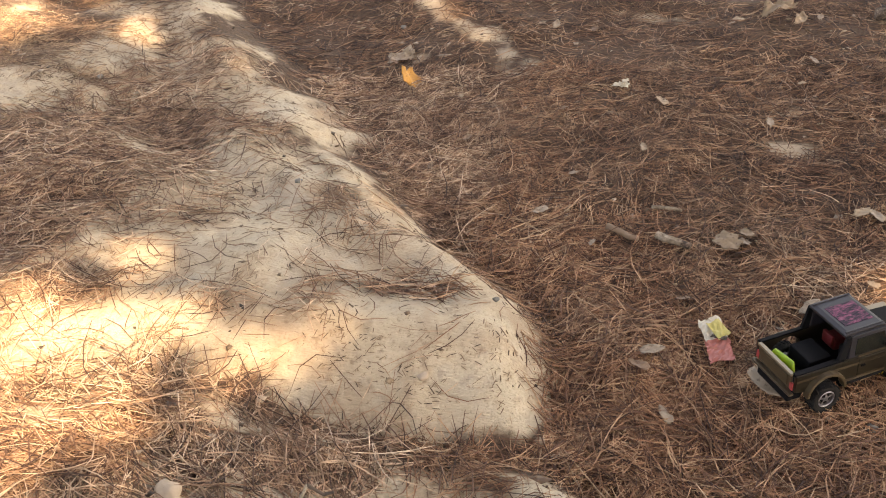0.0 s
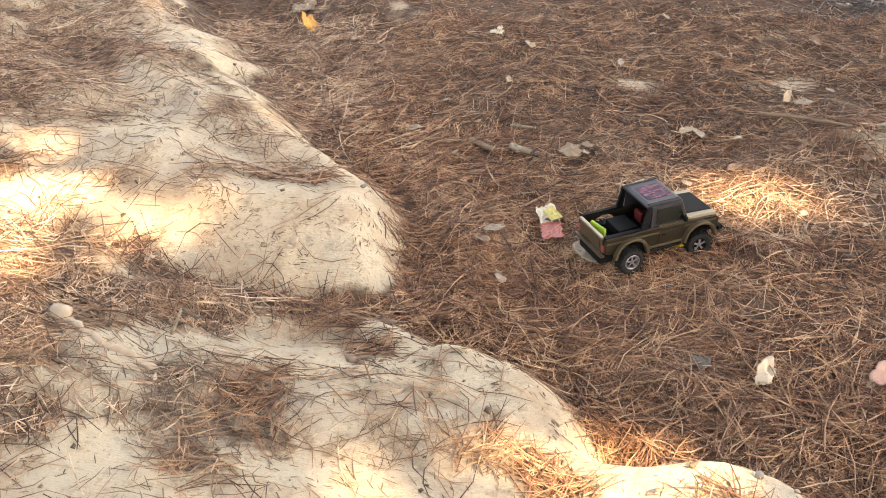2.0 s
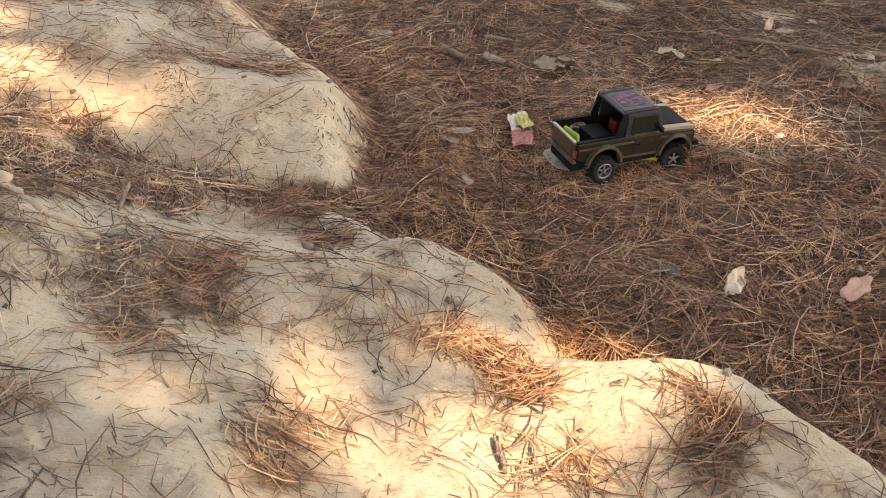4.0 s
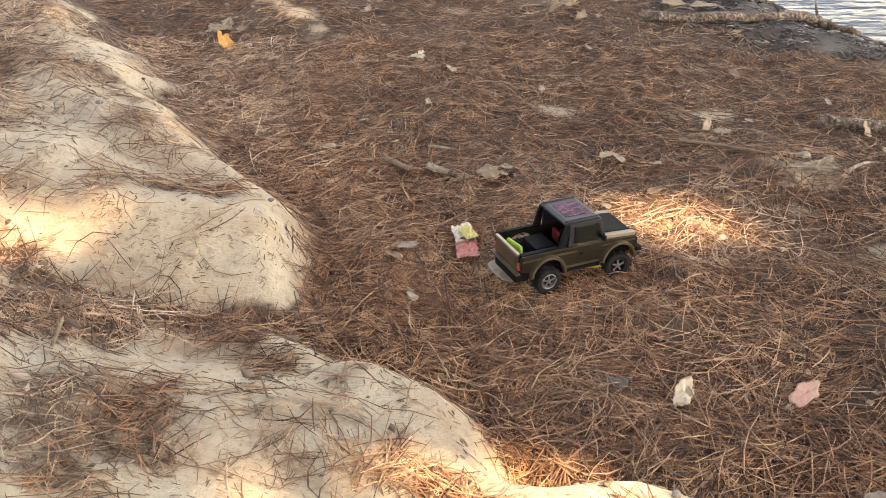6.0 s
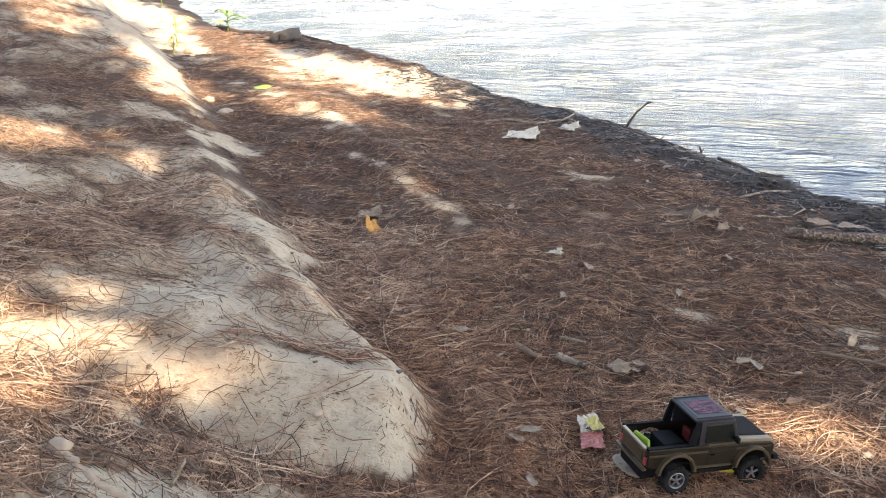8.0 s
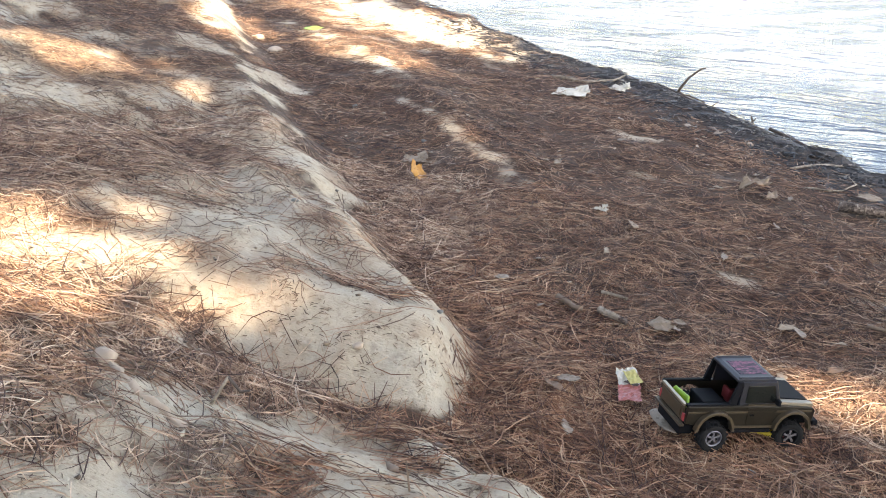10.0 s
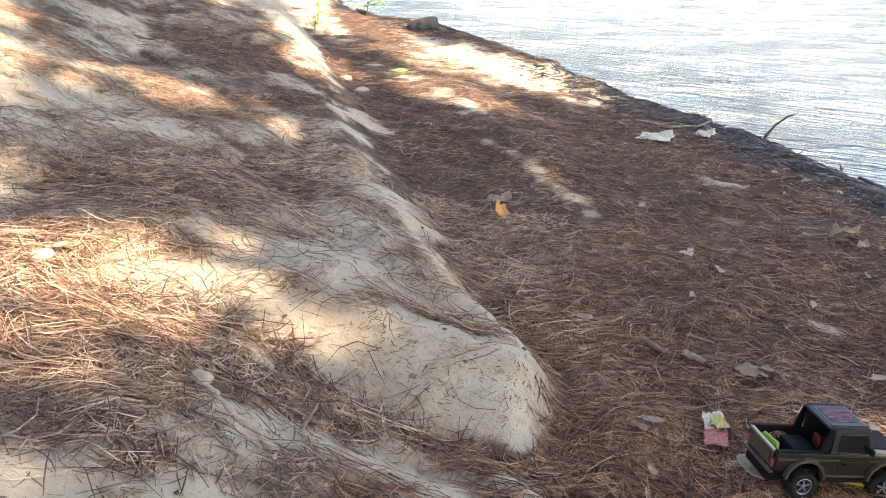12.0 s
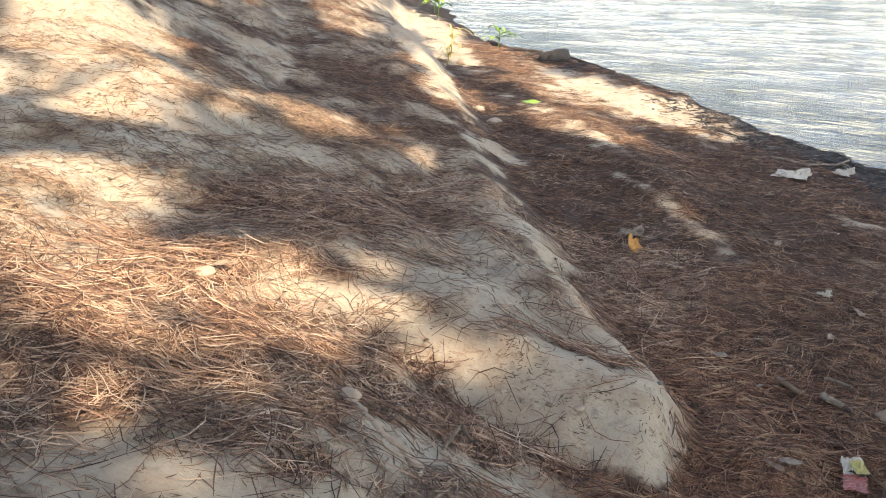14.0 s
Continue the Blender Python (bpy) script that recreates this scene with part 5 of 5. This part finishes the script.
def stick(name, label, category, points, r0, r1, mat, seed, lift=None, stub=None, peeled=None, rough=0.12):
    """A fallen stick with a tapering skin; its parts are the wood, a side stub and bare patches."""
    rnd = random.Random(seed)
    base = Vector((*points[0], ground_at(*points[0])))
    pts = on_ground(points, lift if lift is not None else r0 * 0.8)
    pts = wobble(pts, r0 * 0.3, rnd)
    ob = thing(name, label, category, Matrix.Translation(base))
    local = [tuple(Vector(p) - base) for p in pts]
    radii = [r0 + (r1 - r0) * k / (len(local) - 1) for k in range(len(local))]
    part("wood", rod(local, radii, 10, rough, rnd), mat, ob, smooth_faces=True)
    if stub:
        k = int(len(local) * stub)
        p = Vector(local[k])
        side = Vector((rnd.uniform(-1, 1), rnd.uniform(-1, 1), 0.15)).normalized()
        part("side_twig", rod([p, p + side * r0 * 2, p + side * r0 * 4.5 + Vector((0, 0, r0 * 0.5))], (r0 * 0.34, r0 * 0.26, r0 * 0.08), 7, 0.1, rnd), mat, ob)
    for u, v in peeled or ():
        i, j = int(u * (len(local) - 1)), int(v * (len(local) - 1))
        some = [tuple(Vector(p) + Vector((0, -0.1 * r0, 0.12 * r0))) for p in local[i:j + 1]]
        part("peeled_patch", rod(some, [r * 1.0 for r in radii[i:j + 1]], 9, 0.1, rnd), "pale_wood", ob, "pale patch where the bark is gone")
    return ob


stick("fallen_branch", "long grey branch with peeling bark lying by the water", "branch", [(0.80, 3.45), (1.10, 3.475), (1.40, 3.62), (1.46, 3.65), (1.53, 3.60), (1.60, 3.58)], 0.019, 0.015, "bark", 61, 0.034, 0.6, ((0.66, 0.74),))
stick("short_log", "short reddish brown log with a pale leaf against it", "log", [(1.24, 2.64), (1.44, 2.62), (1.72, 2.58)], 0.022, 0.020, "bark", 62, 0.026, 0.3)
leaf(1.36, 2.585, 0.032, "torn", "leaf_pale", "cream leaf leaning on a short log", 80, 0.5, (48, 0), 0.018, 63)
stick("pale_stick", "thin bleached stick lying near the waterline", "stick", [(0.64, 3.97), (0.76, 4.06), (0.88, 4.12)], 0.006, 0.004, "pale_wood", 64, 0.01, 0.7)
stick("pale_stick", "forked bleached stick on the litter", "stick", [(1.25, 2.31), (1.31, 2.38), (1.40, 2.39)], 0.006, 0.004, "pale_wood", 65, 0.012, 0.5)
stick("bent_branch", "bent bleached branch near plastic scraps", "branch", [(-0.55, 4.90), (-0.37, 4.88), (-0.25, 5.02), (-0.22, 5.2)], 0.008, 0.005, "pale_wood", 66, 0.014)
stick("short_twig", "short thick brown twig in the litter", "twig", [(0.025, 2.33), (0.10, 2.28)], 0.009, 0.007, "twig", 67, 0.024)
stick("short_twig", "short thick brown twig in the litter", "twig", [(0.145, 2.29), (0.225, 2.25)], 0.010, 0.008, "bark", 68, 0.025, None, ((0.1, 0.8),))
stick("short_twig", "thin brown twig in the litter", "twig", [(0.13, 2.425), (0.205, 2.405)], 0.005, 0.004, "pale_wood", 69, 0.022)
stick("long_twig", "long dark twig half hidden by needles", "twig", [(0.83, 2.47), (0.95, 2.42), (1.05, 2.33)], 0.005, 0.003, "twig", 70, 0.022)
stick("curved_twig", "thin curved twig near the waterline", "twig", [(0.68, 3.68), (0.82, 3.72), (0.88, 3.82), (0.86, 3.93)], 0.004, 0.002, "pale_wood", 71, 0.012)
scrap(1.15, 2.30, 0.115, 0.034, -8, "flat pale strip of bark on the litter", 72, "pale_wood", "bark_strip", "bark")
stick("sunken_branch", "dark wet branch lying along the waterline", "branch", [(0.02, 5.25), (0.25, 5.06), (0.42, 4.9)], 0.012, 0.006, "dark_wood", 73, 0.02, 0.5)
stick("sunken_branch", "dark wet branch lying along the waterline", "branch", [(0.55, 4.72), (0.8, 4.50), (1.0, 4.36)], 0.009, 0.005, "dark_wood", 74, 0.016, 0.3)
stick("sunken_branch", "dark wet branch lying along the waterline", "branch", [(1.15, 4.12), (1.4, 3.86), (1.7, 3.5)], 0.010, 0.006, "dark_wood", 75, 0.016, 0.4)
stick("driftwood", "dark rotten driftwood on the shore", "driftwood", [(-3.75, 7.95), (-3.35, 7.62), (-2.95, 7.35)], 0.026, 0.018, "dark_wood", 76, 0.04, None, None, 0.3)
stick("driftwood", "dark rotten driftwood reaching into the water", "driftwood", [(-2.7, 7.34), (-2.5, 7.28), (-2.28, 7.3)], 0.012, 0.007, "dark_wood", 77, 0.02, None, None, 0.3)
stick("exposed_root", "pale bare root breaking out of the clay", "root", [(-0.66, 1.285), (-0.59, 1.235), (-0.53, 1.20), (-0.47, 1.185), (-0.41, 1.16)], 0.012, 0.009, "clay_lump", 78, -0.004, 0.5, None, 0.35)

rnd = random.Random(79)
snag = thing("upright_twig", "dark forked twig standing in the shallow water", "twig", pose(0.055, 5.20, WATER - 0.005))
part("stalk", rod([(0, 0, 0), (0.025, 0.005, 0.06), (0.06, 0.02, 0.115), (0.115, 0.035, 0.165), (0.14, 0.04, 0.172)], (0.011, 0.008, 0.006, 0.005, 0.003), 8, 0.1, rnd), "dark_wood", snag)
part("root_clump", rod([(-0.06, -0.01, 0.0), (-0.02, 0.0, 0.022), (0.03, 0.01, 0.02), (0.09, -0.01, 0.0)], (0.008, 0.018, 0.016, 0.006), 8, 0.35, rnd), "dark_wood", snag)
part("side_twig", rod([(0.02, 0, 0.02), (0.07, -0.02, 0.03), (0.16, -0.05, 0.012)], (0.006, 0.005, 0.003), 6, 0.1, rnd), "dark_wood", snag)
for k, (x, y, tall) in enumerate(((1.24, 4.22, 0.09), (1.29, 4.2, 0.05), (0.92, 4.5, 0.05), (0.47, 4.82, 0.06), (1.52, 3.75, 0.05), (-0.1, 5.36, 0.05))):
    snag = thing("stake", "small dark twig sticking out at the waterline", "twig", pose(x, y, ground_at(x, y) - 0.01, rnd.uniform(-12, 12), rnd.uniform(-20, 20), 0), "twigs at the waterline")
    part("stalk", rod([(0, 0, 0), (0.005, 0.003, tall * 0.6), (0.0, 0.008, tall)], (0.007, 0.006, 0.003), 7, 0.15, rnd), "dark_wood", snag)
    part("side_twig", rod([(0.004, 0.003, tall * 0.5), (0.022, 0.01, tall * 0.8)], (0.004, 0.002), 6), "dark_wood", snag)


def fork(x, y, turn, size, label, seed, mat="pale_wood"):
    r = random.Random(seed)
    ob = thing("forked_twig", label, "twig", pose(x, y, ground_at(x, y), 0, 0, turn))
    top = (0, 0, size)
    part("long_prong", rod([(-0.55 * size, -0.25 * size, 0.0), (-0.25 * size, -0.1 * size, 0.55 * size), top], (0.05 * size, 0.045 * size, 0.04 * size), 7, 0.1, r), mat, ob)
    part("short_prong", rod([top, (0.3 * size, 0.06 * size, 0.6 * size), (0.55 * size, 0.1 * size, 0.05)], (0.045 * size, 0.04 * size, 0.03 * size), 7, 0.1, r), "dark_wood", ob)


fork(-0.42, 1.33, 0, 0.075, "forked grey twig arching out of the clay", 81)


def bristle(x, y, tall, lean, label, seed):
    """A thin twig that stands out of the ground."""
    r = random.Random(seed)
    ob = thing("standing_twig", label, "twig", pose(x, y, ground_at(x, y) - 0.004, lean, r.uniform(-15, 15), r.uniform(0, 360)), "twigs standing in the clay")
    part("stalk", rod([(0, 0, 0), (r.uniform(-0.004, 0.004), 0.003, tall * 0.5), (r.uniform(-0.01, 0.01), 0.0, tall)], (0.0022, 0.0018, 0.001), 6), "twig", ob)
    part("side_twig", rod([(0, 0.002, tall * 0.5), (0.014, 0.008, tall * 0.72)], (0.0013, 0.0008), 5), "twig", ob)


for k, (x, y, tall, lean) in enumerate(((-0.01, 1.22, 0.075, 6), (-0.13, 0.8, 0.06, -8), (-0.07, 0.79, 0.05, 14), (0.05, 0.86, 0.06, -12), (0.18, 1.05, 0.05, 20), (0.62, 0.9, 0.06, 10), (0.2, 0.8, 0.06, -6), (0.5, 1.12, 0.05, 16), (0.3, 0.92, 0.05, 0))):
    bristle(x, y, tall, lean, "thin dry twig standing in the clay", 90 + k)
stick("bark_peg", "short split piece of bark lying on the clay", "bark", [(0.341, 0.848), (0.361, 0.772)], 0.0055, 0.004, "bark", 99, 0.008, None, ((0.1, 0.9),), 0.3)


# ---- stones ----
def stone(x, y, size, flat, label, seed, mat="stone", name="stone", sink=0.35):
    r = random.Random(seed)
    bm = bmesh.new()
    bmesh.ops.create_icosphere(bm, subdivisions=3, radius=1)
    shift = Vector((r.uniform(0, 50), r.uniform(0, 50), r.uniform(0, 50)))
    for v in bm.verts:
        v.co *= 1 + 0.35 * noise.noise(v.co * 1.1 + shift) + 0.12 * noise.noise(v.co * 3.1 + shift)
        v.co = Vector((v.co.x * size * 1.25, v.co.y * size, v.co.z * size * flat))
    ob = link(name, bm, mat, True)
    ob.matrix_basis = pose(x, y, ground_at(x, y) + size * flat * (1 - 2 * sink) * 0.8, 0, 0, r.uniform(0, 360))
    return tagged(ob, label, "stone")


stone(-2.74, 7.14, 0.10, 0.8, "dark rough boulder at the water's edge", 12, "dark_stone", "boulder")
stone(0.61, 1.44, 0.026, 0.55, "dark stone sunk in the needles", 2, "dark_stone", sink=0.2)
stone(1.15, 2.385, 0.018, 0.8, "small tan pebble on the litter", 3, "pale_wood", "pebble")
stone(1.83, 4.12, 0.05, 0.6, "mossy stone in the shallow water", 4, "stone")
stone(-3.2, 6.46, 0.045, 0.7, "pale stone on the sandy slope", 5, "clay_lump")
stone(-2.05, 4.72, 0.04, 0.7, "pale clod of clay at the foot of the bank", 6, "clay_lump", "clod")
stone(-2.3, 5.0, 0.03, 0.7, "pale clod of clay at the foot of the bank", 7, "clay_lump", "clod")
stone(-1.22, 1.46, 0.022, 0.8, "small tan clod among the needles", 8, "clay_lump", "clod")
stone(-0.655, 1.28, 0.024, 0.7, "pale lump of clay beside a bare root", 9, "clay_lump", "clod")
for k in range(40):
    rnd = random.Random(700 + k)
    x, y = rnd.uniform(-2.2, 1.5), rnd.uniform(1.0, 5.6)
    if float(side_of(SHORE, x, y)) < 0.3:
        continue
    stone(x, y, rnd.uniform(0.005, 0.012), 0.7, "small pale bit of clay on the ground", 500 + k, rnd.choice(("clay_lump", "stone", "leaf_pale")), "clay_crumb", 0.2)


# ---- plants at the far shore ----
def sprig(x, y, tall, blades, mat, label, seed, wide=0.02, name="shore_plant"):
    r = random.Random(seed)
    ob = thing(name, label, "plant", pose(x, y, ground_at(x, y) - 0.01))
    part("stem", rod([(0, 0, 0), (0.01, 0, tall * 0.4), (0.0, 0.02, tall * 0.7)], (0.006, 0.005, 0.003), 6), mat, ob)
    for k in range(blades):
        a, h = r.uniform(0, 6.28), tall * r.uniform(0.25, 0.7)
        long = tall * r.uniform(0.5, 0.9)
        bm = bmesh.new()
        rows = []
        for i in range(6):
            u = i / 5
            w = wide * math.sin(math.pi * min(0.12 + 0.88 * u, 0.985)) ** 0.8
            p = Vector((long * u, 0, long * (0.75 * u - 0.75 * u * u)))
            rows.append([bm.verts.new(p + Vector((0, -w, 0.3 * w))), bm.verts.new(p), bm.verts.new(p + Vector((0, w, 0.3 * w)))])
        for p, q in zip(rows[:-1], rows[1:]):
            bm.faces.new((p[0], p[1], q[1], q[0]))
            bm.faces.new((p[1], p[2], q[2], q[1]))
        part("leaf", bm, mat, ob, smooth_faces=True).matrix_basis = Matrix.Translation((0, 0, h)) @ Matrix.Rotation(a, 4, "Z")


sprig(-5.05, 9.2, 0.5, 9, "leaf_green", "bright green broad-leaved plant at the shore", 101, 0.045)
sprig(-4.75, 8.75, 0.3, 8, "leaf_green", "bright green broad-leaved plant at the shore", 102, 0.03)
sprig(-3.55, 7.75, 0.26, 9, "leaf_green", "small green plant beside driftwood", 103, 0.018)
sprig(-3.42, 6.65, 0.3, 16, "straw", "tuft of dry yellow grass on the bank", 104, 0.006, "grass_tuft")
sprig(-3.25, 6.3, 0.22, 12, "straw", "tuft of dry yellow grass on the bank", 105, 0.006, "grass_tuft")
